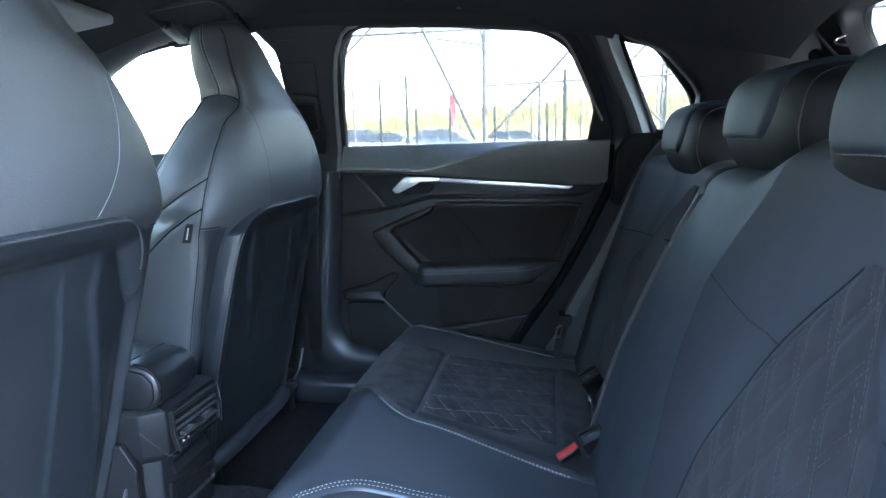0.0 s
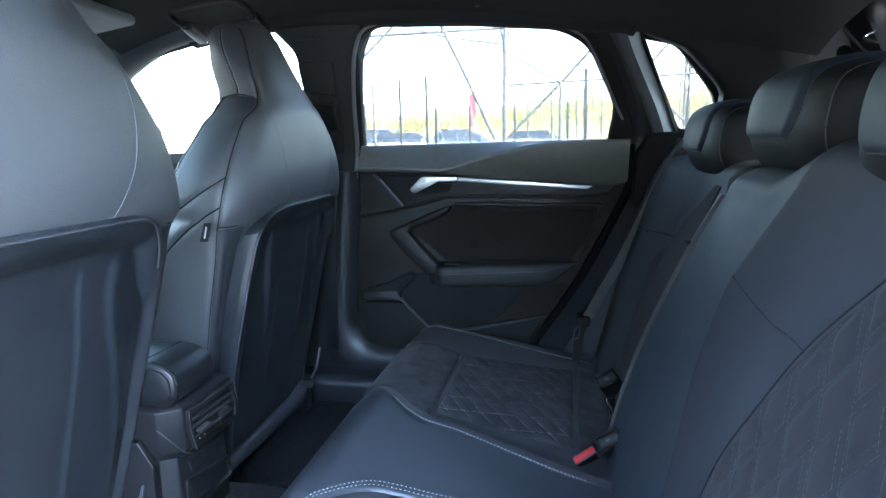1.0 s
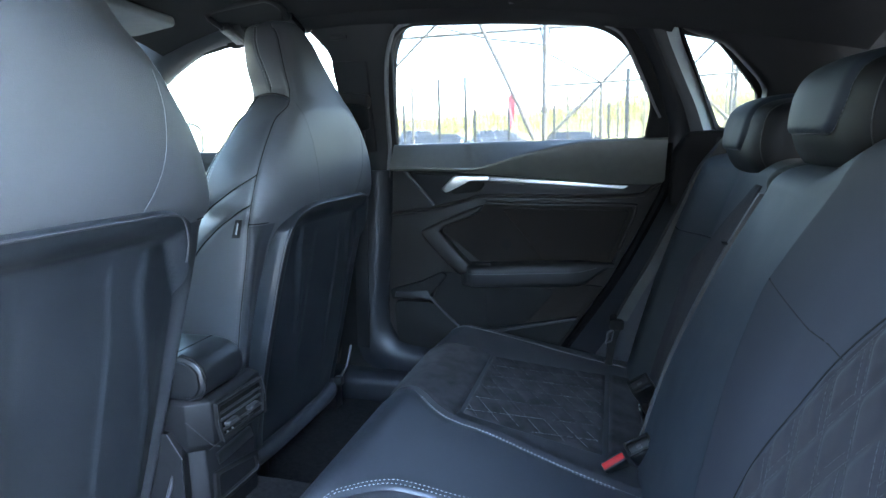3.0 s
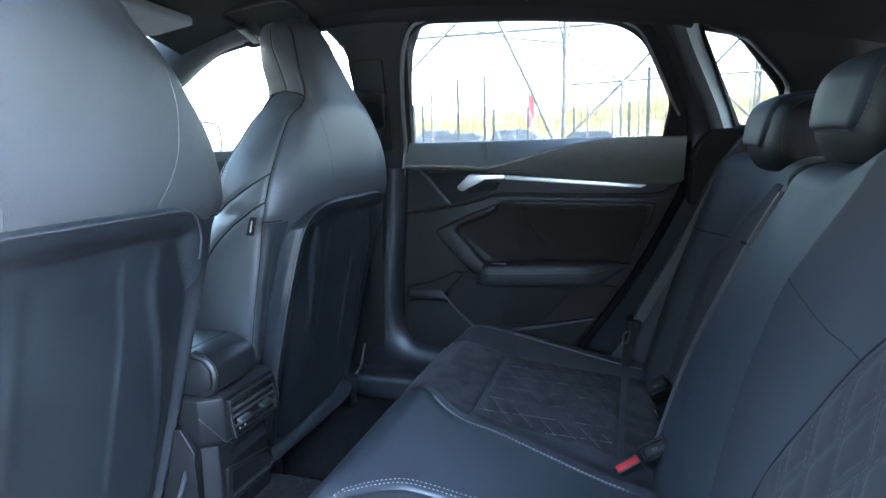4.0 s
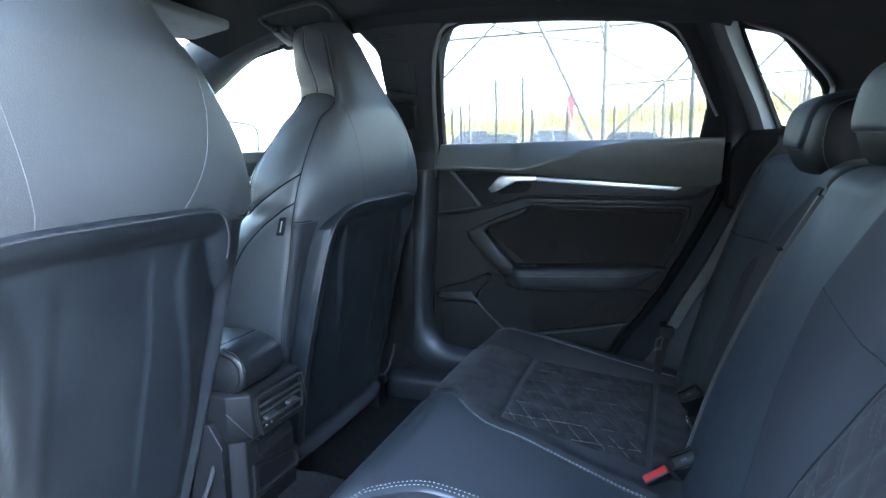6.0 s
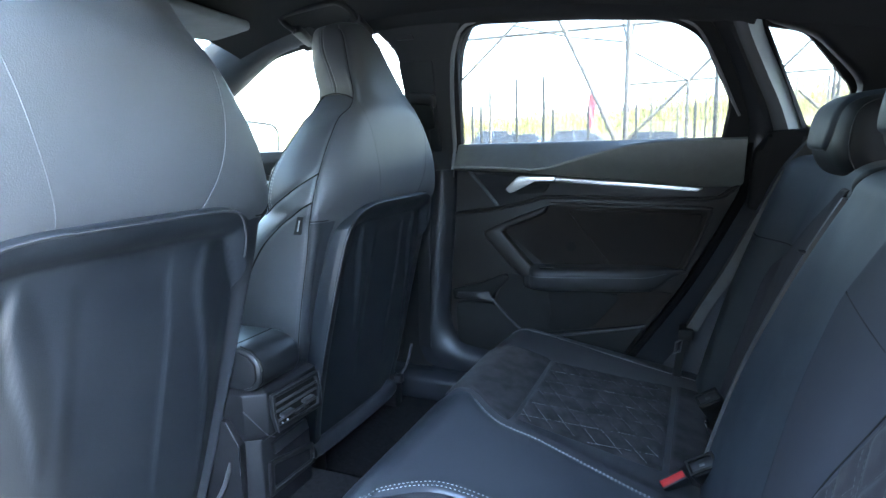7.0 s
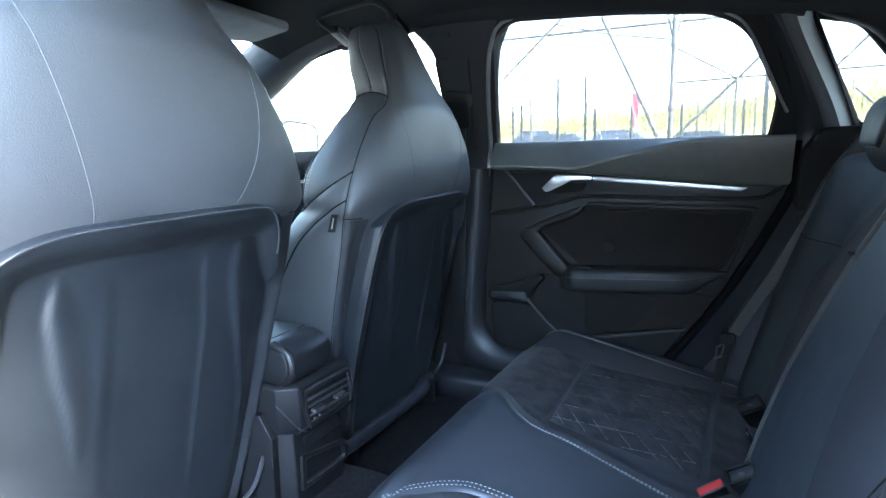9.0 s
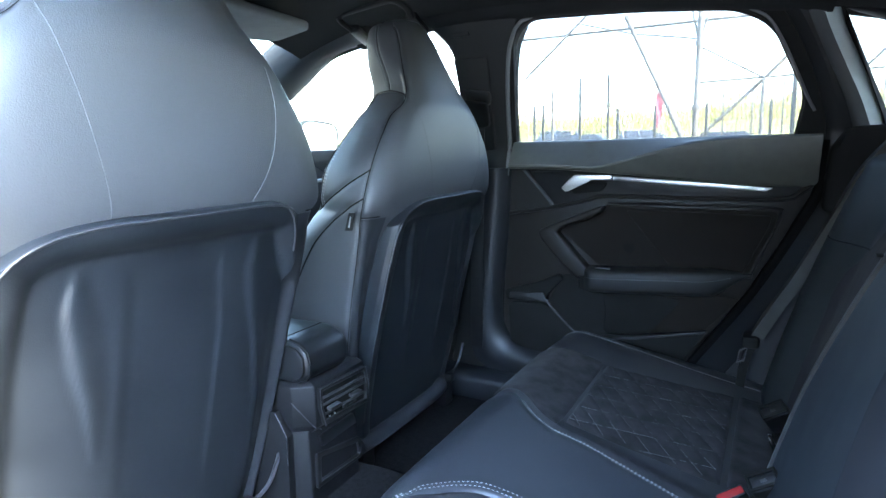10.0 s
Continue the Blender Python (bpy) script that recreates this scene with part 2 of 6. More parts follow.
def bevelled(v, q, width, seg=2, angle=30):
    bm = bmesh.new()
    vs = [bm.verts.new(p) for p in v]
    for f in q:
        bm.faces.new([vs[i] for i in f])
    bmesh.ops.recalc_face_normals(bm, faces=bm.faces)
    if width:
        edges = [e for e in bm.edges if e.is_manifold and e.calc_face_angle() > radians(angle)]
        bmesh.ops.bevel(bm, geom=edges, offset=width, segments=seg, profile=0.5, affect="EDGES", clamp_overlap=True)
    bm.verts.index_update()
    out = [p.co.copy() for p in bm.verts], [tuple(p.index for p in f.verts) for f in bm.faces]
    bm.free()
    return out


def prism(poly, put, d0, d1, bevel=0.003, seg=2):
    """The outline poly of (a, b), from depth d0 to d1; put(a, b, d) gives the place."""
    n = len(poly)
    v = [Vector(put(a, b, d0)) for a, b in poly] + [Vector(put(a, b, d1)) for a, b in poly]
    q = [tuple(range(n)), tuple(range(2 * n - 1, n - 1, -1))] + [(i, (i + 1) % n, n + (i + 1) % n, n + i) for i in range(n)]
    return bevelled(v, q, bevel, seg, 50)


def box(x0, x1, y0, y1, z0, z1, bevel=0.003, seg=2):
    return prism([(x0, y0), (x1, y0), (x1, y1), (x0, y1)], lambda a, b, d: (a, b, d), z0, z1, bevel, seg)


def ring_prism(outer, inner, put, d0, d1, bevel=0.002):
    """A frame between two outlines with the same number of points."""
    n = len(outer)
    v = [Vector(put(a, b, d)) for d in (d0, d1) for line in (outer, inner) for a, b in line]
    q = []
    for i in range(n):
        j = (i + 1) % n
        o0, o1, i0, i1 = i, j, n + i, n + j
        q += [(o0, o1, i1, i0), (2 * n + o0, 2 * n + i0, 2 * n + i1, 2 * n + o1), (o0, 2 * n + o0, 2 * n + o1, o1), (i0, i1, 2 * n + i1, 2 * n + i0)]
    return bevelled(v, q, bevel, 2, 50)


def rounded(poly, r, n=4):
    """The outline with its corners rounded; r one radius or one for each corner."""
    out, m = [], len(poly)
    for i, p in enumerate(poly):
        rad = r[i] if isinstance(r, (list, tuple)) else r
        p, a, b = Vector(p), Vector(poly[i - 1]), Vector(poly[(i + 1) % m])
        da, db = (a - p), (b - p)
        s = min(rad, da.length * 0.45, db.length * 0.45)
        a, b = p + da.normalized() * s, p + db.normalized() * s
        for k in range(n + 1):
            t = k / n
            out.append(tuple((1 - t) ** 2 * a + 2 * t * (1 - t) * p + t * t * b))
    return out


def resample(points, step):
    pts = [Vector(p) for p in points]
    out, left = [pts[0]], step
    for a, b in zip(pts, pts[1:]):
        d = (b - a).length
        while d >= left > 0:
            a = a + (b - a) * (left / d)
            d = (b - a).length
            out.append(a)
            left = step
        left -= d
    return out


def dashes(points, length=0.0045, gap=0.0025, r=0.0007, skip=0.0):
    """Stitches along a line."""
    pts = resample(points, (length + gap) / 4)
    v, q = [], []
    take = round(4 * length / (length + gap))
    for i in range(0, len(pts) - 4, 4):
        if skip and random.random() < skip:
            continue
        g = tube([pts[i], pts[i + take // 2 if take > 1 else i + 1], pts[i + take]], [r * 0.5, r, r * 0.5], 5)
        k = len(v)
        v += g[0]
        q += [tuple(a + k for a in f) for f in g[1]]
    return v, q


# ---------------------------------------------------------------- the car's side: y of the trim at a height
CY = 0.02


def side_y(z):
    return 0.70 - 0.41 * max(0.0, z - 0.945)


def on_side(a, b, d):
    """x, z and a depth towards the cabin, on the car's right side."""
    return (a, side_y(b) - d, b)


def on_left(a, b, d):
    return (a, 2 * CY - side_y(b) + d, b)


def rail_z(x):
    """Height of the headliner's edge above the side windows."""
    return 1.218 - (0.27 if x < -0.05 else 0.11) * (x + 0.05) ** 2


# ceiling
def ceil_front(u, v):
    s = abs(v) ** 3.2
    return (u, CY + v * 0.575, rail_z(u) + 0.075 * (1 - s))


tagged(part("ceiling", slab(ceil_front, lin(-0.52, 1.0, 40), lin(-1, 1, 40), lambda u, v: (u, CY + v * 0.62, ceil_front(u, v)[2] + 0.03)), HEADLINER),
       "charcoal cloth headliner under the car's roof", "ceiling", kind="structure")
roof = part("roof_skin", slab(lambda u, v: (u, CY + v * 0.66, rail_z(u) + 0.06 + 0.08 * (1 - abs(v) ** 3)), lin(-0.52, 1.05, 24), lin(-1, 1, 24),
                              lambda u, v: (u, CY + v * 0.66, rail_z(u) + 0.064 + 0.08 * (1 - abs(v) ** 3))), PAINT_BLUE)
tagged(roof, "dark blue painted steel roof skin of the car", "roof", kind="structure")

# floor
FLOOR = 0.29


def floor_f(u, v):
    tunnel = 0.10 * (1 - sstep(0.07, 0.15, abs(v - CY)))
    n = 0.004 * noise.noise((u * 14, v * 14, 0))
    return (u, v, FLOOR + tunnel + n)


tagged(part("floor", slab(floor_f, lin(-1.3, 0.62, 60), lin(-0.66, 0.70, 60), lambda u, v: (u, v, 0.24)), CARPET), "black carpeted cabin floor with a low centre tunnel", "floor", kind="structure")
mat_poly = rounded([(-0.20, 0.22), (0.16, 0.22), (0.16, 0.60), (-0.14, 0.60), (-0.20, 0.52)], 0.04)
floor_mat = part("floor_mat", prism(mat_poly, lambda a, b, d: (a, b, d), FLOOR + 0.002, FLOOR + 0.013, 0.003), CARPET)
tagged(floor_mat, "black carpet mat lying in the rear footwell", "floor mat")

# pillars, sills and rails of the right side; the same on the left
def pillar(rows, mirror, depth=0.05, steps=26):
    """A rounded upright trim between two x at each height; rows: z, x0, x1, how far it stands proud."""
    rings = []
    for z in lin(rows[0][0], rows[-1][0], steps):
        x0, x1, proud = table(rows, z)
        ys, r = side_y(z), min(0.018, (x1 - x0) * 0.3)
        pts = [(x0, -depth), (x0, proud - r), (x0 + r * 0.3, proud - r * 0.3), (x0 + r, proud), ((x0 + x1) / 2, proud + 0.004), (x1 - r, proud), (x1 - r * 0.3, proud - r * 0.3), (x1, proud - r), (x1, -depth)]
        rings.append([((a, 2 * CY - ys + d, z) if mirror else (a, ys - d, z)) for a, d in pts])
    return loft(rings)


B_ROWS = [(0.30, -0.20, 0.02, 0.02), (0.36, -0.18, 0.005, 0.02), (0.42, -0.16, -0.022, 0.02), (0.50, -0.145, -0.03, 0.02), (0.70, -0.13, -0.010, 0.02), (0.90, -0.115, 0.009, 0.02),
          (1.05, -0.104, 0.026, 0.022), (1.16, -0.102, 0.050, 0.022), (1.21, -0.14, 0.08, 0.022), (1.24, -0.17, 0.10, 0.022)]
C_ROWS = [(0.90, 0.655, 0.725, 0.015), (0.955, 0.655, 0.722, 0.015), (1.02, 0.645, 0.700, 0.016), (1.08, 0.625, 0.674, 0.016), (1.15, 0.59, 0.640, 0.016), (1.20, 0.55, 0.615, 0.015)]
D_ROWS = [(0.86, 0.80, 1.20, 0.01), (0.97, 0.80, 1.20, 0.02), (1.03, 0.842, 1.20, 0.02), (1.10, 0.787, 1.18, 0.02), (1.135, 0.745, 1.16, 0.02), (1.15, 0.70, 1.15, 0.02), (1.21, 0.60, 1.14, 0.02)]
for flip, word in ((False, "right"), (True, "left")):
    low = [r for r in B_ROWS if r[0] < 0.88] + [(0.882, *table(B_ROWS, 0.882))]
    high = [(0.884, *table(B_ROWS, 0.884))] + [r for r in B_ROWS if r[0] > 0.89]
    tagged(part("trim_b_pillar", pillar(high, flip), PILLAR), "black grained plastic trim of the middle pillar", "pillar", kind="structure")
    tagged(part("trim_b_pillar_lower", pillar(low, flip), RUBBER), "dull black lower trim of the middle pillar", "pillar", kind="structure")
    tagged(part("trim_c_pillar", pillar(C_ROWS, flip), MATTE), "black plastic trim of the pillar behind the rear door", "pillar", kind="structure")
    tagged(part("trim_d_pillar", pillar(D_ROWS, flip, 0.004), MATTE), "dark trim of the rear corner pillar", "pillar", kind="structure")
    put = on_left if flip else on_side
    # Pale strip paints the highlight on the pillar's rounded edge.
    edge = [put(table(B_ROWS, z)[1] - 0.003, z, -0.004 + 0.016 * sstep(0.66, 0.80, z)) for z in lin(0.62, 1.15, 30)]
    edge += [put(a, b, 0.012) for a, b in ((0.054, 1.172), (0.066, 1.193), (0.084, 1.206), (0.112, 1.212), (0.16, 1.213))]
    tagged(part("trim_pillar_highlight", tube(edge, [0.0055] * (len(edge) - 5) + [0.005, 0.0045, 0.004, 0.0035, 0.002], 10), EDGE_GREY), "grey strip painting the highlight on the middle pillar's edge", "trim", kind="structure")
    # lower pillar trim that sweeps into the sill
    foot_in = [(0.010, 0.885), (0.002, 0.75), (-0.012, 0.60), (-0.017, 0.513), (-0.008, 0.467), (0.024, 0.435), (0.108, 0.422), (0.227, 0.421), (0.40, 0.421)]
    foot_out = [(-0.066, 0.885), (-0.076, 0.75), (-0.092, 0.60), (-0.100, 0.50), (-0.094, 0.402), (-0.058, 0.364), (0.043, 0.348), (0.225, 0.350), (0.40, 0.350)]
    line_in, line_out = [curve([(a, b, 0) for a, b in rows], 6) for rows in (foot_in, foot_out)]

    def foot(i, v, back):
        q = line_in[int(i)].lerp(line_out[int(i)], v)
        swell = 0.012 + 0.026 * (1 - (1 - min(1.0, v / 0.45)) ** 2) - 0.012 * sstep(0.7, 1.0, v)
        return put(q.x, q.y, -0.02 if back else swell)
    tagged(part("trim_pillar_foot", slab(lambda i, v: foot(i, v, False), list(range(len(line_in))), [0, 0.03, 0.08, 0.15, 0.25, 0.35, 0.5, 0.65, 0.8, 0.92, 1.0], lambda i, v: foot(i, v, True)), FOOT, None, "", 60),
           "satin black lower pillar trim sweeping into the sill", "trim", kind="structure")
    # sill below the doors
    sill = prism(rounded([(0.30, 0.62), (0.345, 0.62), (0.36, 0.645), (0.36, 0.78), (0.22, 0.80), (0.20, 0.64)], 0.012), lambda a, b, d: (d, 2 * CY - b if flip else b, a), -1.1, 0.46, 0.004)
    tagged(part("trim_sill", sill, FOOT), "black plastic door sill trim", "sill", kind="structure")
    # pillar beside the windscreen
    apts = [(-0.28, 1.205), (-0.42, 1.185), (-0.56, 1.135), (-0.72, 1.06), (-0.95, 0.94)]
    ap = curve([put(a, b + r, 0.058 - r) for (a, b), r in zip(apts, (0.046, 0.056, 0.068, 0.072, 0.072))], 6)
    ar_r = [0.046 + 0.026 * min(1.0, i / (0.6 * len(ap))) for i in range(len(ap))]
    tagged(part("trim_a_pillar", tube(ap, ar_r, 16), GREY_TRIM), "dark trim of the windscreen pillar", "pillar", kind="structure")
    # roof rail over the doors
    rl = [put(a, rail_z(a) + 0.018, 0.0) for a in lin(-0.35, 0.66, 40)]
    tagged(part("trim_roof_rail", tube(rl, 0.034, 12, 0.75), HEADLINER), "dark headliner edge along the roof rail", "trim", kind="structure")
    # boot side
    bs = prism([(0.74, 0.30), (1.15, 0.30), (1.15, 0.96), (0.72, 0.96)], put, 0.02, -0.06, 0.01)
    tagged(part("trim_boot_side", bs, MATTE), "black plastic side lining of the boot", "wall", kind="structure")

# quarter window behind the rear door: reveal and glass
Q_IN = rounded([(0.769, 0.966), (0.835, 0.966), (0.838, 1.03), (0.785, 1.095), (0.746, 1.140), (0.677, 1.156)], [0.006, 0.01, 0.02, 0.02, 0.02, 0.004])
Q_OUT = rounded([(0.767, 0.945), (0.88, 0.945), (0.88, 1.03), (0.815, 1.12), (0.755, 1.165), (0.672, 1.174)], [0.006, 0.01, 0.02, 0.02, 0.02, 0.004])
for flip in (False, True):
    put = on_left if flip else on_side
    win = thing("window_quarter", put(0.76, 0.966, 0), "small fixed quarter window behind the rear door", "window", kind="structure")
    n = len(Q_IN)
    rv = [put(a, b, d) for line, d in ((Q_OUT, -0.035), (Q_OUT, -0.006), (Q_IN, -0.018), (Q_IN, -0.035)) for a, b in line]
    part("window_frame", (rv, [(r * n + i, r * n + (i + 1) % n, (r + 1) % 4 * n + (i + 1) % n, (r + 1) % 4 * n + i) for r in range(4) for i in range(n)]), RUBBER, win)
    edge_a = [(0.612, 1.176), (0.630, 1.130), (0.660, 1.066), (0.690, 1.004), (0.708, 0.952)]
    edge_b = [(0.668, 1.176), (0.680, 1.140), (0.709, 1.080), (0.742, 1.012), (0.768, 0.952)]
    rings = []
    for i in range(17):
        z = 1.176 - 0.224 * i / 16
        xa, xb = table([(b, a) for a, b in reversed(edge_a)], z)[0], table([(b, a) for a, b in reversed(edge_b)], z)[0]
        rings.append((xa, xb, z))
    # One trim in two colours: its fall of light, dark to pale, is painted.
    near = ((0, -0.02), (0.0, 0.010), (0.06, 0.0175), (0.20, 0.0200), (0.34, 0.0185), (0.42, 0.0160), (0.48, 0.0135), (0.48, -0.02))
    far = ((0.48, -0.03), (0.48, 0.0130), (0.56, 0.0090), (0.70, -0.0010), (0.84, -0.0115), (1.0, -0.0225), (1.0, -0.030))
    part("reveal_shaded", loft([[put(xa + (xb - xa) * f, z, d) for f, d in near] for xa, xb, z in rings]), GREY_TRIM, win, "front part of the reveal, coloured dark for its shade", 50)
    part("reveal_lit", loft([[put(xa + (xb - xa) * f, z, d) for f, d in far] for xa, xb, z in rings]), REVEAL, win, "rear part of the reveal, coloured pale for the light on it", 50)
    part("glass_seal", tube([put(table([(b, a) for a, b in reversed(edge_b)], z)[0] + 0.002, z, -0.018) for z in lin(0.956, 1.172, 14)], 0.003, 6), RUBBER, win)
    g = part("pane", prism(Q_OUT, put, -0.022, -0.026, 0), TINTED, win)

# tailgate: frame and glass
tail = thing("tailgate", (1.15, CY, 0.5), "closed tailgate with grey inner trim round its window", "tailgate", kind="structure")


def on_tail(a, b, d):
    return (1.10 - 0.55 * (b - 1.1) - d, a, b)


part("frame", ring_prism(rounded([(-0.66, 0.88), (0.70, 0.88), (0.64, 1.27), (-0.60, 1.27)], 0.03, 6), rounded([(-0.42, 0.97), (0.53, 0.97), (0.508, 1.166), (-0.41, 1.166)], 0.05, 6), on_tail, 0.03, -0.03, 0.012), FOOT, tail)
part("tailgate_seal", tube(curve([on_tail(a, b, 0.046) for a, b in ((0.585, 1.06), (0.614, 1.103), (0.645, 1.135), (0.638, 1.160), (0.603, 1.180), (0.533, 1.192), (0.30, 1.203), (-0.3, 1.203))], 6), 0.013, 10), RUBBER, tail)
part("trim_edge", tube(curve([on_tail(a, b, 0.033) for a, b in ((0.548, 1.085), (0.570, 1.108), (0.594, 1.150), (0.578, 1.174), (0.53, 1.185), (0.30, 1.190))], 6), 0.003, 8), EDGE_GREY, tail, "thin grey edge of the trim")
part("cord_hook", tube(curve([on_tail(0.500, 1.124, 0.03), on_tail(0.500, 1.116, 0.05), on_tail(0.488, 1.108, 0.055), on_tail(0.478, 1.102, 0.045)], 6), 0.0025, 8), CHROME, tail)
part("inner_panel", prism([(-0.56, 0.35), (0.60, 0.35), (0.60, 0.91), (-0.56, 0.91)], on_tail, 0.02, -0.04, 0.01), PLASTIC, tail)
g = part("pane", prism(rounded([(-0.46, 0.95), (0.56, 0.95), (0.53, 1.19), (-0.41, 1.19)], 0.05), on_tail, -0.01, -0.014, 0), REAR_DIM, tail)
tagged(part("parcel_shelf", box(0.83, 1.10, -0.56, 0.60, 0.862, 0.88, 0.004), CLOTH), "black cloth parcel shelf behind the rear seats", "parcel shelf")
tagged(part("floor_boot", box(0.74, 1.12, -0.6, 0.64, 0.40, 0.43, 0.004), CARPET), "black carpeted boot floor", "floor", kind="structure")

# dashboard, windscreen and front doors
dash_rows = [[(-0.55, 0.62), (-0.50, 0.70), (-0.50, 0.80), (-0.56, 0.88), (-0.70, 0.925), (-1.25, 0.93), (-1.25, 0.45), (-0.65, 0.45)]]
dash = thing("dashboard", (-0.9, CY, 0.45), "black dashboard with a dark top below the windscreen", "dashboard", kind="structure")
part("dash_body", prism(rounded(dash_rows[0], 0.03), lambda a, b, d: (a, d, b), -0.66, 0.69, 0.006), MATTE, dash)
part("dash_trim", box(-0.505, -0.492, -0.6, 0.64, 0.855, 0.863, 0.002), ALU, dash, "thin bright trim strip")
for yy in (0.28, -0.24):
    part("air_vent", box(-0.52, -0.488, yy, yy + 0.14, 0.80, 0.845, 0.006), PLASTIC, dash)
ws = part("window_windscreen", slab(lambda u, v: (-0.50 - 0.72 * v - 0.06 * (1 - u * u), CY + u * (0.60 + 0.06 * v), 1.27 - 0.36 * v), lin(-1, 1, 10), lin(0, 1, 6),
                                    lambda u, v: (-0.505 - 0.72 * v - 0.06 * (1 - u * u), CY + u * (0.60 + 0.06 * v), 1.275 - 0.36 * v)), GLASS)
tagged(ws, "clear sloping windscreen glass", "window", kind="structure")
tagged(part("wall_bulkhead", box(-1.4, -1.3, -0.68, 0.72, 0.2, 0.93, 0.01), MATTE), "dark front wall of the footwells", "wall", kind="structure")
for put in (on_side, on_left):
    fd = thing("door_front", put(-0.6, 0.35, 0), "closed front door with black lining", "door", kind="structure")
    part("door_lining", prism(rounded([(-1.25, 0.35), (-0.15, 0.35), (-0.13, 0.93), (-1.25, 0.93)], 0.02), put, 0.02, -0.07, 0.01), PLASTIC, fd)
    part("door_ledge", prism(rounded([(-1.20, 0.86), (-0.14, 0.88), (-0.14, 0.945), (-1.20, 0.935)], 0.01), put, 0.035, -0.02, 0.012), PLASTIC, fd)
    g = part("pane", prism(rounded([(-1.0, 0.935), (-0.13, 0.935), (-0.12, 1.2), (-0.4, 1.19), (-0.62, 1.11)], 0.02), put, -0.03, -0.034, 0), GLASS, fd)

# ---------------------------------------------------------------- right rear door
door = thing("door_rear", (0.3, 0.72, 0.33), "closed rear door with black lining and a bright trim strip", "door", kind="structure")
G_IN = rounded([(0.020, 0.943), (0.616, 0.945), (0.628, 1.02), (0.568, 1.146), (0.507, 1.181), (0.315, 1.200), (0.094, 1.211), (0.052, 1.178)], [0.008, 0.006, 0.02, 0.06, 0.05, 0.06, 0.035, 0.035], 6)
G_OUT = rounded([(-0.012, 0.915), (0.668, 0.915), (0.660, 1.03), (0.600, 1.155), (0.535, 1.205), (0.315, 1.225), (0.064, 1.236), (0.006, 1.195)], [0.008, 0.006, 0.02, 0.06, 0.05, 0.06, 0.035, 0.035], 6)
part("window_frame", ring_prism(G_OUT, G_IN, on_side, 0.010, -0.03, 0.005), RUBBER, door, "black window frame")
seal = curve([on_side(a, b, 0.002) for a, b in G_IN], 2, True)
part("window_seal", tube(seal, 0.0035, 6, closed=True), RUBBER, door)
g = part("pane", prism(G_OUT, on_side, -0.018, -0.022, 0), TINTED, door)
# Pale tube paints the highlight along the black frame's edge.
part("frame_edge", tube(curve([on_side(a, b, 0.012) for a, b in ((0.496, 1.190), (0.540, 1.170), (0.562, 1.153), (0.582, 1.120), (0.607, 1.068), (0.629, 1.019), (0.644, 0.990))], 6), 0.0028, 8), EDGE_GREY, door, "pale line painting the highlight on the window frame")
PANEL = rounded([(0.0, 0.93), (0.664, 0.93), (0.660, 0.852), (0.632, 0.785), (0.547, 0.618), (0.435, 0.447), (0.36, 0.34), (0.03, 0.34), (-0.018, 0.40), (-0.022, 0.50)], [0.005, 0.01, 0.02, 0.03, 0.02, 0.02, 0.03, 0.05, 0.04, 0.02])
part("lining", prism(PANEL, on_side, -0.002, -0.06, 0.004), PLASTIC, door)
# seal round the door's rear edge
arc = [(0.672, 0.935), (0.668, 0.852), (0.640, 0.78), (0.556, 0.612), (0.444, 0.442), (0.37, 0.33)]
part("door_seal", tube(curve([on_side(a, b, 0.004) for a, b in arc], 6), 0.012, 8), SEAL, door, "deep black door seal")
part("front_seal", tube([on_side(-0.006 - 0.016 * (0.93 - b) / 0.5, b, 0.0) for b in lin(0.42, 0.935, 10)], 0.005, 6), RUBBER, door)


# upper ledge under the glass
def ledge_section(x):
    low = 0.885 - 0.038 * sstep(0.05, 0.62, x)
    crease = max(low + 0.008, table([(0.0, 0.887), (0.20, 0.884), (0.262, 0.892), (0.324, 0.909), (0.396, 0.926), (0.472, 0.937), (0.56, 0.940), (0.66, 0.941)], x)[0])
    under = 0.647 + 0.45 * (crease - low)
    return [(0.715, 0.946), (0.694, 0.947), (0.687, 0.946), (0.682, 0.943), (0.652, crease + 0.006), (0.648, crease + 0.002), (0.648, crease - 0.003), (0.5 * (0.650 + under), 0.5 * (crease + low)), (under, low + 0.004), (under + 0.005, low), (0.698, low - 0.004), (0.715, low - 0.004)]


part("upper_ledge", loft([[(x, y, z) for y, z in ledge_section(x)] for x in lin(0.022, 0.660, 40)]), LEDGE, door, "grained black ledge below the glass", 28)
# recess band and the bright strip with the handle
band = rounded([(0.06, 0.872), (0.170, 0.878), (0.64, 0.842), (0.60, 0.818), (0.25, 0.820), (0.118, 0.792)], [0.004, 0.01, 0.01, 0.02, 0.02, 0.01])
part("handle_recess", prism(band, on_side, 0.000, -0.02, 0.002), MATTE, door)
strip = [(0.262, 0.8655), (0.584, 0.8405), (0.570, 0.8335), (0.260, 0.855)]
part("trim_strip", prism(strip, on_side, 0.010, -0.004, 0.0025), ALU, door, "bright aluminium strip")
handle = [(0.141, 0.837), (0.150, 0.828), (0.158, 0.829), (0.200, 0.8485), (0.212, 0.8555), (0.260, 0.8560), (0.262, 0.8665), (0.178, 0.8690), (0.170, 0.8660)]
part("door_handle", prism(handle, on_side, 0.016, 0.008, 0.003), SATIN, door, "satin chrome inner handle")
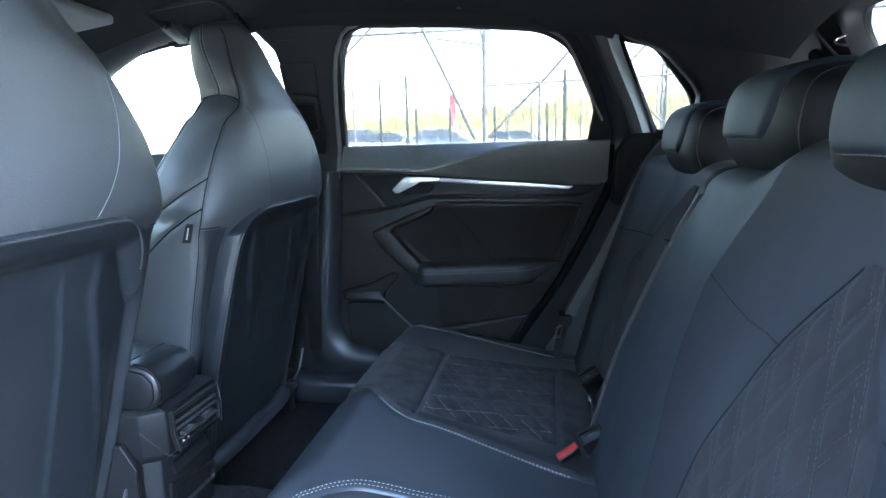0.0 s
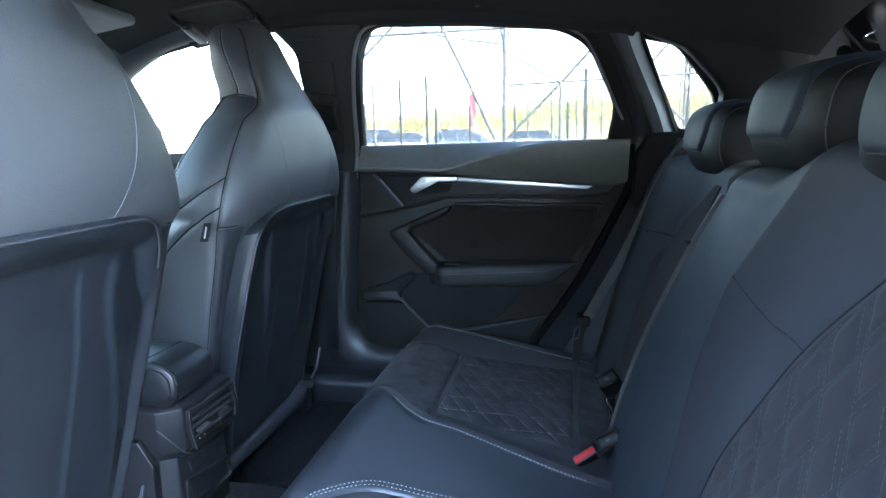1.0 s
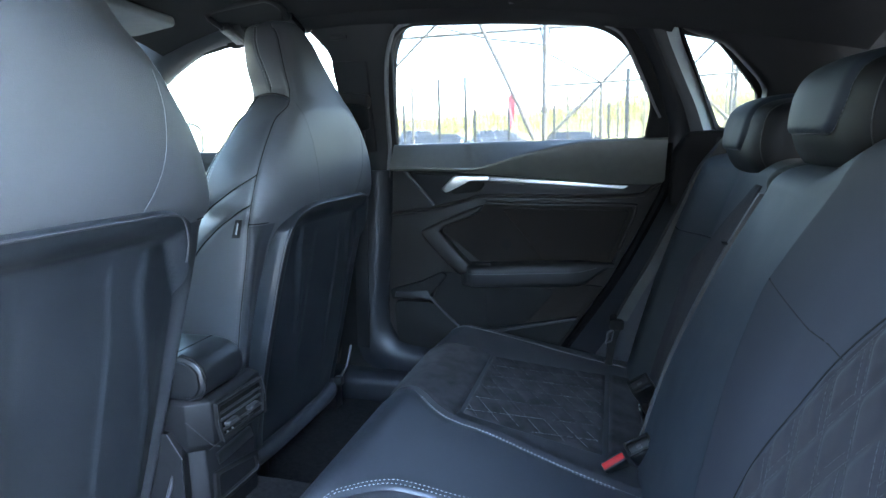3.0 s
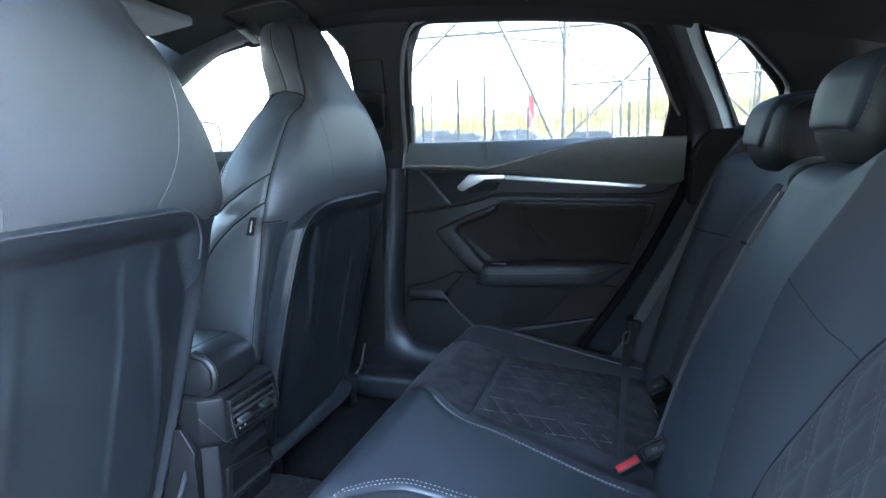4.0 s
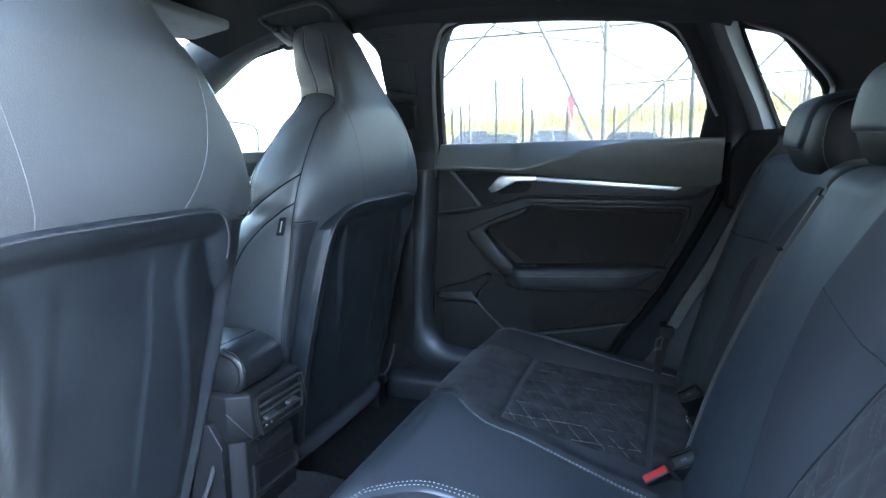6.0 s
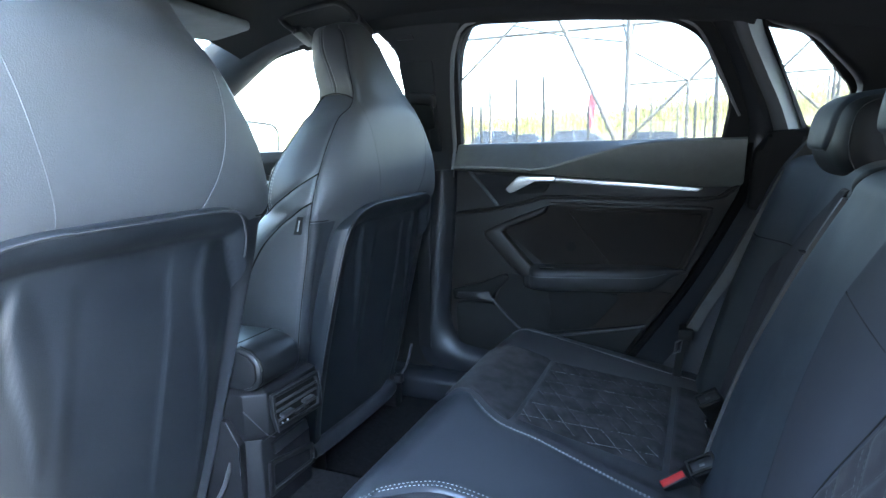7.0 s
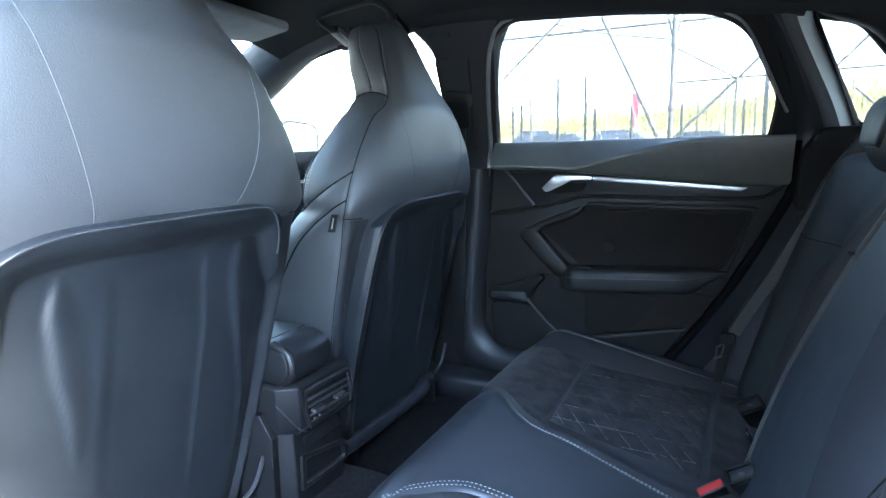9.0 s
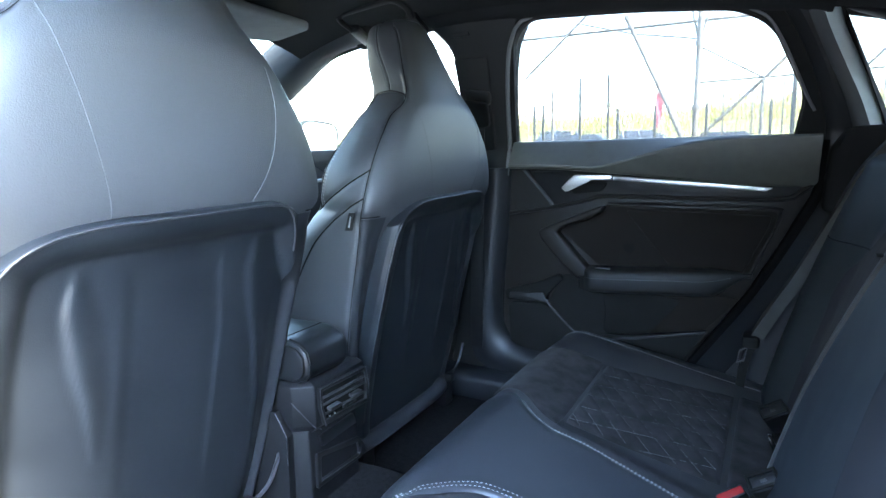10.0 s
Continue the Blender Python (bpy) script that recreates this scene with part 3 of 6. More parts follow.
# Flat dark plate painting the shade in the recess behind the handle.
part("handle_shade", prism(rounded([(0.165, 0.850), (0.25, 0.850), (0.235, 0.828), (0.165, 0.822)], 0.008), on_side, 0.005, -0.01, 0.002), RUBBER, door)
part("lock_panel", prism(rounded([(0.058, 0.874), (0.150, 0.872), (0.118, 0.803)], 0.006), on_side, -0.004, -0.012, 0.001), MATTE, door)
# Grey on lock_rim and crease paints the panel's lit edges.
part("lock_rim", tube([on_side(a, b, -0.002) for a, b in ((0.060, 0.876), (0.10, 0.8755), (0.152, 0.874))], 0.0022, 6), SHELL_EDGE, door, "grey line painting an edge highlight")
part("lock_switch", prism(rounded([(0.090, 0.8655), (0.121, 0.8640), (0.121, 0.836), (0.110, 0.8345), (0.098, 0.848)], 0.003), on_side, -0.001, -0.006, 0.0015), PLASTIC, door)
part("crease", tube(curve([on_side(a, b, 0.004) for a, b in ((0.043, 0.882), (0.080, 0.841), (0.118, 0.796))], 5), 0.0042, 8), SHELL_EDGE, door, "grey line painting an edge highlight")
part("lower_edge", tube(curve([on_side(a, b, 0.001) for a, b in ((0.0, 0.772), (0.06, 0.780), (0.118, 0.789), (0.20, 0.808), (0.25, 0.818), (0.45, 0.816), (0.60, 0.818), (0.635, 0.835), (0.655, 0.85))], 5), 0.005, 8), PLASTIC, door)
# cloth insert
insert = rounded([(0.240, 0.798), (0.598, 0.792), (0.590, 0.760), (0.545, 0.650), (0.235, 0.650), (0.130, 0.736)], [0.01, 0.02, 0.02, 0.02, 0.01, 0.01])
part("insert_panel", prism(insert, on_side, -0.0005, -0.02, 0.003), CLOTH, door, "dark woven cloth insert")
insert2 = rounded([(0.292, 0.782), (0.30, 0.789), (0.586, 0.783), (0.580, 0.758), (0.538, 0.658), (0.395, 0.658)], 0.008)
part("insert_facet", prism(insert2, on_side, 0.003, -0.01, 0.0025), CLOTH, door)
part("insert_edge", tube(curve([on_side(a, b, 0.0015) for a, b in ((0.25, 0.803), (0.45, 0.801), (0.588, 0.798), (0.601, 0.786), (0.592, 0.755), (0.55, 0.652))], 5), 0.003, 8), PLASTIC, door)
part("speaker_dot", tube([(0.300, 0.7, 0.7), (0.300, 0.6985, 0.7)], 0.012, 16), RUBBER, door)
# angular pull and armrest
pull = [(0.248, 0.799), (0.200, 0.782), (0.140, 0.757), (0.086, 0.733), (0.096, 0.712), (0.140, 0.664), (0.184, 0.622), (0.228, 0.634), (0.180, 0.684), (0.136, 0.733), (0.150, 0.745), (0.215, 0.768), (0.238, 0.781)]
part("pull_grip", prism(pull, on_side, 0.030, -0.004, 0.010, 3), PLASTIC, door, "angular door pull")
arm_sec = [(0.00, 0.653), (0.030, 0.652), (0.047, 0.649), (0.0535, 0.644), (0.0555, 0.637), (0.0535, 0.622), (0.051, 0.608), (0.046, 0.600), (0.036, 0.595), (0.00, 0.588)]
arm_rings = []


def arm_shape(x):
    """How full the armrest is at x, and how far it is lifted."""
    full = sstep(0.186, 0.225, x) * (1 - sstep(0.44, 0.556, x))
    return 0.22 + 0.78 * full, 0.012 * sstep(0.2, 0.50, x), 1 - 0.85 * sstep(0.47, 0.556, x)


for x in lin(0.186, 0.556, 36):
    full, lift, tall = arm_shape(x)
    arm_rings.append([(x, 0.702 - d * full, 0.646 + lift - (0.646 - z) * tall) for d, z in arm_sec])
part("armrest", loft(arm_rings), ARM_LEATHER, door, "padded armrest with a stitched edge", 60)
part("stitching", dashes([(x, 0.702 - 0.0575 * arm_shape(x)[0], 0.646 + arm_shape(x)[1] - 0.014 * arm_shape(x)[2]) for x in lin(0.21, 0.52, 70)], 0.0036, 0.0024, r=0.0009), BRIGHT_THREAD, door)
part("switch", box(0.232, 0.268, 0.655, 0.668, 0.6535, 0.658, 0.002), MATTE, door)
# pocket, speaker and lower lip: the front seat's shade is in their near-black
part("lower_ledge", prism(rounded([(-0.006, 0.575), (0.08, 0.600), (0.135, 0.626), (0.150, 0.618), (0.108, 0.572), (0.106, 0.552), (0.0, 0.550)], 0.006), on_side, 0.016, -0.01, 0.005), RUBBER, door)
part("ledge_cap", prism(rounded([(0.006, 0.556), (0.012, 0.571), (0.098, 0.577), (0.108, 0.553)], 0.003), on_side, 0.019, 0.0, 0.002), MATTE, door)
part("speaker_cover", prism(rounded([(0.002, 0.545), (0.112, 0.547), (0.195, 0.474), (0.22, 0.40), (0.06, 0.372), (0.01, 0.40)], 0.02), on_side, 0.014, -0.01, 0.006), RUBBER, door, "finely perforated speaker cover")
part("pocket_lip", tube(curve([on_side(a, b, 0.017) for a, b in ((0.106, 0.560), (0.118, 0.545), (0.155, 0.508), (0.192, 0.476), (0.215, 0.470), (0.32, 0.490), (0.474, 0.524))], 6), 0.0035, 8), MATTE, door)
part("pocket_front", prism([(0.195, 0.474), (0.474, 0.524), (0.40, 0.40), (0.22, 0.36)], on_side, 0.016, -0.01, 0.004), RUBBER, door)
pk = rounded([(0.118, 0.548), (0.152, 0.618), (0.20, 0.610), (0.42, 0.588), (0.35, 0.500), (0.215, 0.474), (0.192, 0.480)], 0.018, 5)
# Flat panel; the pocket's inner shade is put into its dark colour.
part("pocket_hollow", prism(pk, on_side, 0.0015, -0.01, 0.001), RUBBER, door, "flat dark panel painting the shade inside the door pocket")
bowl_a = curve([(0.146, 0.626, 0), (0.118, 0.572, 0), (0.116, 0.552, 0), (0.152, 0.512, 0), (0.190, 0.479, 0), (0.215, 0.472, 0), (0.262, 0.480, 0)], 8)
bowl_b = curve([(0.222, 0.622, 0), (0.236, 0.600, 0), (0.246, 0.570, 0), (0.250, 0.540, 0), (0.248, 0.515, 0), (0.246, 0.498, 0), (0.262, 0.486, 0)], 8)


def bowl(i, v, back=0.0):
    q = bowl_a[int(i)].lerp(bowl_b[int(i)], v)
    return on_side(q.x, q.y, 0.0025 + 0.0075 * (1 - sstep(-0.15, 1.0, v)) - back)


part("pocket_bowl", slab(lambda i, v: bowl(i, v), list(range(len(bowl_a))), lin(0, 1, 14), lambda i, v: bowl(i, v, 0.004)), RUBBER, door, "smooth curved wall of the pocket", 60)
part("pocket_wing", prism(rounded([(0.41, 0.592), (0.50, 0.604), (0.535, 0.60), (0.468, 0.522), (0.345, 0.495)], 0.008), on_side, 0.0008, -0.01, 0.003), CLOTH, door)
outer = part("outer_skin", prism([(-0.04, 0.30), (0.68, 0.30), (0.68, 0.93), (-0.04, 0.93)], on_side, -0.065, -0.10, 0.01), PAINT_BLUE, door, "dark blue outer skin")
part("frame_skin", ring_prism([(-0.03, 0.90), (0.69, 0.90), (0.69, 1.03), (0.62, 1.18), (0.54, 1.225), (0.315, 1.245), (0.02, 1.250), (-0.02, 1.22)],
                              [(0.002, 0.935), (0.620, 0.938), (0.632, 1.02), (0.572, 1.150), (0.510, 1.186), (0.315, 1.206), (0.082, 1.220), (0.034, 1.184)], on_side, -0.032, -0.06, 0.003), PAINT_BLUE, door, "dark blue outer window frame")

# the left rear door stands wide open, hinged at the middle pillar
def on_open(a, b, d):
    """Distance from the hinge, height, depth towards the lining side."""
    out = 0.10 * max(0.0, b - 0.945)
    return (-0.06 + 0.30 * a + d + out, -0.745 - 0.95 * a, b)


od = thing("door_rear", (-0.1, -1.1, 0.30), "open rear door on the other side of the car", "door", kind="structure")
part("lining", prism(rounded([(0.0, 0.34), (0.40, 0.34), (0.52, 0.48), (0.70, 0.85), (0.70, 0.94), (0.0, 0.94)], 0.02), on_open, 0.03, -0.04, 0.008), PLASTIC, od)
part("outer_skin", prism(rounded([(-0.02, 0.30), (0.42, 0.30), (0.55, 0.48), (0.74, 0.86), (0.74, 0.93), (-0.02, 0.93)], 0.02), on_open, -0.045, -0.09, 0.008), PAINT_BLUE, od, "dark blue outer skin")
part("window_frame", ring_prism(rounded([(-0.01, 0.92), (0.72, 0.92), (0.69, 1.05), (0.56, 1.22), (0.10, 1.25), (0.02, 1.20)], 0.02), rounded([(0.05, 0.94), (0.65, 0.94), (0.63, 1.03), (0.52, 1.17), (0.12, 1.20), (0.08, 1.17)], 0.02), on_open, 0.01, -0.05, 0.004), RUBBER, od)
g = part("pane", prism([(0.03, 0.93), (0.67, 0.93), (0.65, 1.04), (0.54, 1.19), (0.11, 1.22), (0.06, 1.18)], on_open, -0.018, -0.022, 0), TINTED, od)

tagged(part("wall_body_side", prism([(0.64, 0.30), (1.12, 0.30), (1.12, 0.965), (0.64, 0.965)], on_side, -0.045, -0.09, 0.004), PAINT_BLUE), "dark blue body side behind the rear door", "wall", kind="structure")
# the car's underside and wheels
tagged(part("floor_underbody", prism(rounded([(-1.30, 0.17), (1.10, 0.17), (1.12, 0.30), (-1.30, 0.24)], 0.03), lambda a, b, d: (a, d, b), -0.70, 0.74, 0.01), MATTE), "dark sealed underside of the car", "floor", kind="structure")


def road_wheel(x, y, out):
    w = thing("car_wheel", (x, y, 0.0), "black tyre with a silver alloy rim under the car", "wheel", "wheels of the car")
    rings = []
    for d, r in ((-0.105, 0.24), (-0.10, 0.29), (-0.07, 0.316), (0.0, 0.32), (0.07, 0.316), (0.10, 0.29), (0.105, 0.24)):
        rings.append([(x + r * math.cos(2 * math.pi * i / 32), y + d, 0.32 + r * math.sin(2 * math.pi * i / 32)) for i in range(32)])
    part("tyre", loft(rings), RUBBER, w)
    part("rim", tube([(x, y + out * 0.09, 0.32), (x, y + out * 0.108, 0.32)], 0.225, 28), ALU, w, "silver alloy rim")


for sx in (-1.62, 0.98):
    for sy, out in ((0.83, 1), (-0.79, -1)):
        road_wheel(sx, sy, out)

# belt panel on the middle pillar and its belt
bp = thing("belt_guide", (-0.04, 0.6, 0.95), "black belt height guide on the middle pillar", "belt guide")
part("backplate", prism(rounded([(-0.092, 1.142), (-0.004, 1.140), (-0.022, 0.93), (-0.092, 0.93)], 0.008), on_side, 0.028, 0.012, 0.003), PILLAR, bp)
part("slider", prism(rounded([(-0.075, 1.075), (-0.010, 1.065), (-0.014, 1.035), (-0.075, 1.03)], 0.008), on_side, 0.045, 0.02, 0.006), PLASTIC, bp)
part("belt_loop", prism(rounded([(-0.075, 1.05), (-0.012, 1.04), (-0.016, 0.985), (-0.07, 0.98)], 0.012), on_side, 0.058, 0.046, 0.004), RUBBER, bp)
part("webbing", prism([(-0.065, 1.02), (-0.03, 1.02), (-0.06, 0.42), (-0.095, 0.42)], on_side, 0.040, 0.0375, 0.0005), MATTE, bp)
tagged(part("pillar_label", prism(rounded([(-0.082, 1.196), (-0.040, 1.196), (-0.040, 1.187), (-0.082, 1.187)], 0.002), on_side, 0.0275, 0.020, 0.0008), MATTE), "small embossed dark safety marking on the pillar", "marking")

# ---------------------------------------------------------------- front seats
SY = 0.376
# z; rear face x, half width, depth of its corner; side: depth, half width; front edge: depth, half width; front middle: depth
SEAT = [(0.34, -0.127, 0.199, 0.012, 0.090, 0.206, 0.150, 0.220, 0.12), (0.50, -0.093, 0.218, 0.012, 0.090, 0.226, 0.150, 0.246, 0.12),
        (0.65, -0.061, 0.232, 0.012, 0.085, 0.241, 0.150, 0.256, 0.12), (0.77, -0.0307, 0.2375, 0.0140, 0.090, 0.246, 0.1543, 0.2426, 0.125),
        (0.815, -0.010, 0.2387, 0.027, 0.090, 0.246, 0.1549, 0.2218, 0.125), (0.835, 0.0018, 0.2456, 0.0298, 0.090, 0.244, 0.1528, 0.2143, 0.125),
        (0.86, 0.0107, 0.2419, 0.0357, 0.092, 0.246, 0.1523, 0.2233, 0.12), (0.90, 0.0164, 0.2279, 0.0406, 0.0919, 0.2379, 0.1496, 0.2189, 0.115),
        (0.935, 0.017, 0.2099, 0.0418, 0.0899, 0.2177, 0.1422, 0.197, 0.11), (0.967, 0.0158, 0.186, 0.0411, 0.0879, 0.1873, 0.1383, 0.1619, 0.105),
        (1.00, 0.0124, 0.1585, 0.0353, 0.0821, 0.1509, 0.1348, 0.1233, 0.10), (1.02, 0.009, 0.1317, 0.0234, 0.0755, 0.127, 0.1256, 0.0993, 0.10),
        (1.045, -0.0023, 0.109, 0.0183, 0.0663, 0.0986, 0.1151, 0.0817, 0.098), (1.09, -0.0193, 0.0915, 0.0199, 0.0601, 0.094, 0.1034, 0.0797, 0.095),
        (1.13, -0.0337, 0.0772, 0.0207, 0.0577, 0.093, 0.0941, 0.0753, 0.09), (1.16, -0.0466, 0.0682, 0.0189, 0.0519, 0.0833, 0.083, 0.0669, 0.08),
        (1.178, -0.0572, 0.0583, 0.024, 0.0428, 0.0665, 0.069, 0.0538, 0.064), (1.188, -0.064, 0.0375, 0.0212, 0.0248, 0.0358, 0.040, 0.0304, 0.036)]
STEPS = 16


def crease_z(i):
    """Height of the crease between the head restraint and the shoulder, from the rear corner forwards."""
    return table([(3.0, 1.034), (3.5, 1.043), (4.0, 1.048), (4.5, 1.046), (5.0, 1.040), (5.6, 1.034)], i)[0]


def dent(z, i):
    """How deep the cover is drawn in along its seams; i as in seat_pt, folded to one half."""
    d = 0.0
    edge = table([(0.34, 3.15), (0.50, 3.15), (0.62, 3.12), (0.83, 3.1), (0.88, 3.05), (0.93, 2.97), (0.97, 2.96), (1.01, 2.98), (1.036, 3.0)], z)[0]
    d += 0.0028 * math.exp(-((i - edge) / 0.075) ** 2) * (1 - sstep(1.03, 1.04, z))
    if i > 2.95:
        c = crease_z(i)
        d += 0.0045 * math.exp(-((z - c) / 0.006) ** 2) * sstep(2.95, 3.15, i) + 0.004 * sstep(c, c + 0.012, z) * (1 - sstep(c + 0.02, c + 0.07, z)) * sstep(3.0, 3.3, i)
        for rows in (SLANT_UPPER, SLANT_LOWER):
            if rows[0][0] <= i <= rows[-1][0]:
                d += 0.0026 * math.exp(-((z - table(rows, i)[0]) / 0.0055) ** 2)
    d += 0.022 * (1 - sstep(1.25, 1.8, i)) * (1 - sstep(0.79, 0.825, z))
    d += 0.0022 * math.exp(-((i - 4.0) / 0.07) ** 2) * sstep(1.045, 1.06, z)
    d += 0.002 * math.exp(-((i - table([(1.036, 3.0), (1.08, 2.95), (1.13, 2.9), (1.17, 2.85)], z)[0]) / 0.07) ** 2) * sstep(1.036, 1.05, z)
    return d


SLANT_UPPER = [(3.0, 0.905), (3.6, 0.885), (4.3, 0.857), (4.9, 0.830)]
SLANT_LOWER = [(3.1, 0.856), (3.6, 0.838), (4.15, 0.795), (4.55, 0.72), (4.8, 0.64)]


@functools.lru_cache(None)
def seat_ring(z):
    """The seat's section: 14 corners with STEPS steps each, from the rear middle round the left side and back."""
    xr, wr, cr, fm, wm, fw, wf, ff = table(SEAT, z)
    half = [(0, 0), (0.002, 0.5 * wr), (0.011, 0.84 * wr), (cr, wr), (fm, wm), (fw, wf), (fw + 0.002, wf * 0.74), (ff, 0)]
    pts = half + [(f, -d) for f, d in reversed(half[1:-1])]
    ring = curve([(xr - f, SY - d, z) for f, d in pts], STEPS, True)
    out = []
    for j, p in enumerate(ring):
        i = j / STEPS
        tan = (ring[(j + 1) % len(ring)] - ring[j - 1]).normalized()
        out.append(p - Vector((-tan.y, tan.x, 0)) * dent(z, min(i, 14 - i)))
    return out


def seat_pt(z, i, k=-1, grow=0.0):
    """A point of the section; i: 0 rear middle, 3 rear corner, 5 front edge; k: -1 left, 1 right."""
    r = seat_ring(z)
    t = i * STEPS
    j = int(t)
    p = r[j].lerp(r[(j + 1) % len(r)], t - j)
    tan = (r[(j + 1) % len(r)] - r[j - 1]).normalized()
    p = p + Vector((-tan.y, tan.x, 0)) * grow
    return Vector((p.x, SY - (SY - p.y) * -k, p.z))


def seat_rear(z, d, grow=0.0):
    """The point of the seat's rear face at a height and a distance from its middle."""
    k = -1 if d < 0 else 1
    lo, hi = 0.0, 4.0
    for _ in range(30):
        m = (lo + hi) / 2
        if abs(seat_pt(z, m, -1).y - SY) < abs(d):
            lo = m
        else:
            hi = m
    return seat_pt(z, lo, k, grow)


def front_seat(name, label):
    seat = thing(name, (-0.2, SY, FLOOR), label, "car seat", "front seats")
    zs = lin(0.34, 0.64, 14)[:-1] + lin(0.64, 0.80, 30)[:-1] + lin(0.80, 1.07, 80)[:-1] + lin(1.07, 1.16, 14)[:-1] + [1.16, 1.166, 1.172, 1.177, 1.181, 1.185, 1.188]
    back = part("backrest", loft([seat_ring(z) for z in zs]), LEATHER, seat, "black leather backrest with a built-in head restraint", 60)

    # seams
    def along(rows, f):
        return [f(p.x, p.y) for p in curve([(z, v, 0) for z, v in rows], 8)]

    def welt(line):
        part("welt", tube([Vector(p) - Vector((0.0005, 0, 0)) for p in line], 0.0007, 8), LEATHER, back)

    def seam(line, thread=None, r=0.0009, off=0.0035, deep=0.0004):
        part("seam", tube([Vector(p) + Vector((deep, 0, 0)) for p in line], r, 6), RUBBER, back)
        if thread:
            part("stitching", dashes([Vector(p) + Vector((0.0012, off * (1 if p[1] < SY else -1), 0.0)) for p in line], 0.0042, 0.0028, 0.0006), thread, back)
    welt(along(((1.034, -0.115), (1.02, -0.112), (0.996, -0.107), (0.956, -0.097), (0.912, -0.087), (0.864, -0.076), (0.842, -0.074)), lambda z, d: seat_rear(z, d, 0.0004)))
    welt(along(((1.0, 0.125), (0.975, 0.129), (0.95, 0.131), (0.912, 0.127), (0.88, 0.116), (0.846, 0.096)), lambda z, d: seat_rear(z, d, 0.0004)))
    for k in (-1, 1):
        seam(along(((1.036, 3.0), (1.01, 2.98), (0.97, 2.96), (0.93, 2.97), (0.88, 3.05), (0.83, 3.1), (0.74, 3.1), (0.62, 3.12), (0.50, 3.15), (0.42, 3.15)), lambda z, i: seat_pt(z, i, k, 0.0003)))
        part("stitching", dashes(along(((1.030, 3.1), (1.01, 3.08), (0.97, 3.06), (0.93, 3.07), (0.88, 3.15), (0.83, 3.2), (0.74, 3.2), (0.62, 3.22), (0.50, 3.25)), lambda z, i: seat_pt(z, i, k, 0.0008)), 0.0040, 0.0030, 0.0006), DARK_THREAD, back)
        seam(along(((1.036, 3.0), (1.08, 2.95), (1.13, 2.9), (1.17, 2.85)), lambda z, i: seat_pt(z, i, k, 0.0003)))
        # crease between head restraint and shoulder
        seam([seat_pt(crease_z(i), i, k, 0.0002) for i in lin(3.0, 4.9, 30)], None, 0.0014)
        # doubled seam along the head restraint's edge
        for o in (-0.085, 0.085):
            part("stitching", dashes([seat_pt(z, 4.0 + o, k, 0.0009) for z in lin(1.054, 1.180, 60)], 0.0034, 0.0026, 0.0006), THREAD, back)
        seam([seat_pt(z, 4.0, k, 0.0003) for z in lin(1.050, 1.180, 24)])
        # stitched front edge of the shoulder
        wing = along(((1.044, 4.6), (1.02, 4.75), (0.99, 4.8), (0.94, 4.8), (0.88, 4.8), (0.832, 4.8)), lambda z, i: seat_pt(z, i, k, 0.0006))
        part("seam", tube(wing, 0.0010, 6), RUBBER, back)
        for o in (0.10, 0.20):
            part("stitching", dashes(along(((1.02, 4.75), (0.99, 4.8), (0.94, 4.8), (0.88, 4.8), (0.836, 4.8)), lambda z, i: seat_pt(z, i - o, k, 0.0011)), 0.0036, 0.0026, 0.0006), THREAD, back)
        # slanting panel seams on the bolster's side
        seam([seat_pt(table(SLANT_UPPER, i)[0], i, k, 0.0008) for i in lin(3.0, 4.9, 26)], None, 0.0012)
        seam([seat_pt(table(SLANT_LOWER, i)[0], i, k, 0.0008) for i in lin(3.1, 4.8, 30)], None, 0.0014)
        seam([seat_pt(0.822, i, k, 0.0003) for i in lin(2.2, 3.1, 14)])
        # strip between the side seam and the shell, below the cross seam, coloured darker
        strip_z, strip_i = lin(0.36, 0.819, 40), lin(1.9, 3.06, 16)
        part("rear_strip", slab(lambda a, b: seat_pt(a, b, k, 0.0008), strip_z, strip_i, lambda a, b: seat_pt(a, b, k, -0.003)), STRIP_LEATHER, seat, "strip beside the shell, coloured darker than the backrest", 60)
    # small woven tag with an unreadable light line
    tg = [seat_pt(0.832, 3.30, -1, 0.002), seat_pt(0.832, 3.48, -1, 0.002), seat_pt(0.800, 3.48, -1, 0.002), seat_pt(0.800, 3.30, -1, 0.002)]
    nrm = (Vector(tg[1]) - Vector(tg[0])).cross(Vector(tg[3]) - Vector(tg[0])).normalized() * 0.0015
    tag = part("tag", loft([[Vector(p) - nrm for p in tg], [Vector(p) + nrm for p in tg]]), TAG, seat, "small black woven side tag")
    mid = [Vector(tg[0]).lerp(Vector(tg[1]), 0.5), Vector(tg[3]).lerp(Vector(tg[2]), 0.5)]
    part("tag_print", merge(*[tube([mid[0].lerp(mid[1], 0.2) + nrm * e, mid[0].lerp(mid[1], 0.5) + nrm * e, mid[0].lerp(mid[1], 0.8) + nrm * e], 0.0014, 6) for e in (-1.1, 1.1)]), THREAD, tag)
    # hard shell on the back
    SC = SY - 0.002
    HW = [(0.345, 0.173), (0.37, 0.188), (0.42, 0.197), (0.50, 0.201), (0.60, 0.200), (0.72, 0.192), (0.80, 0.181), (0.86, 0.174)]

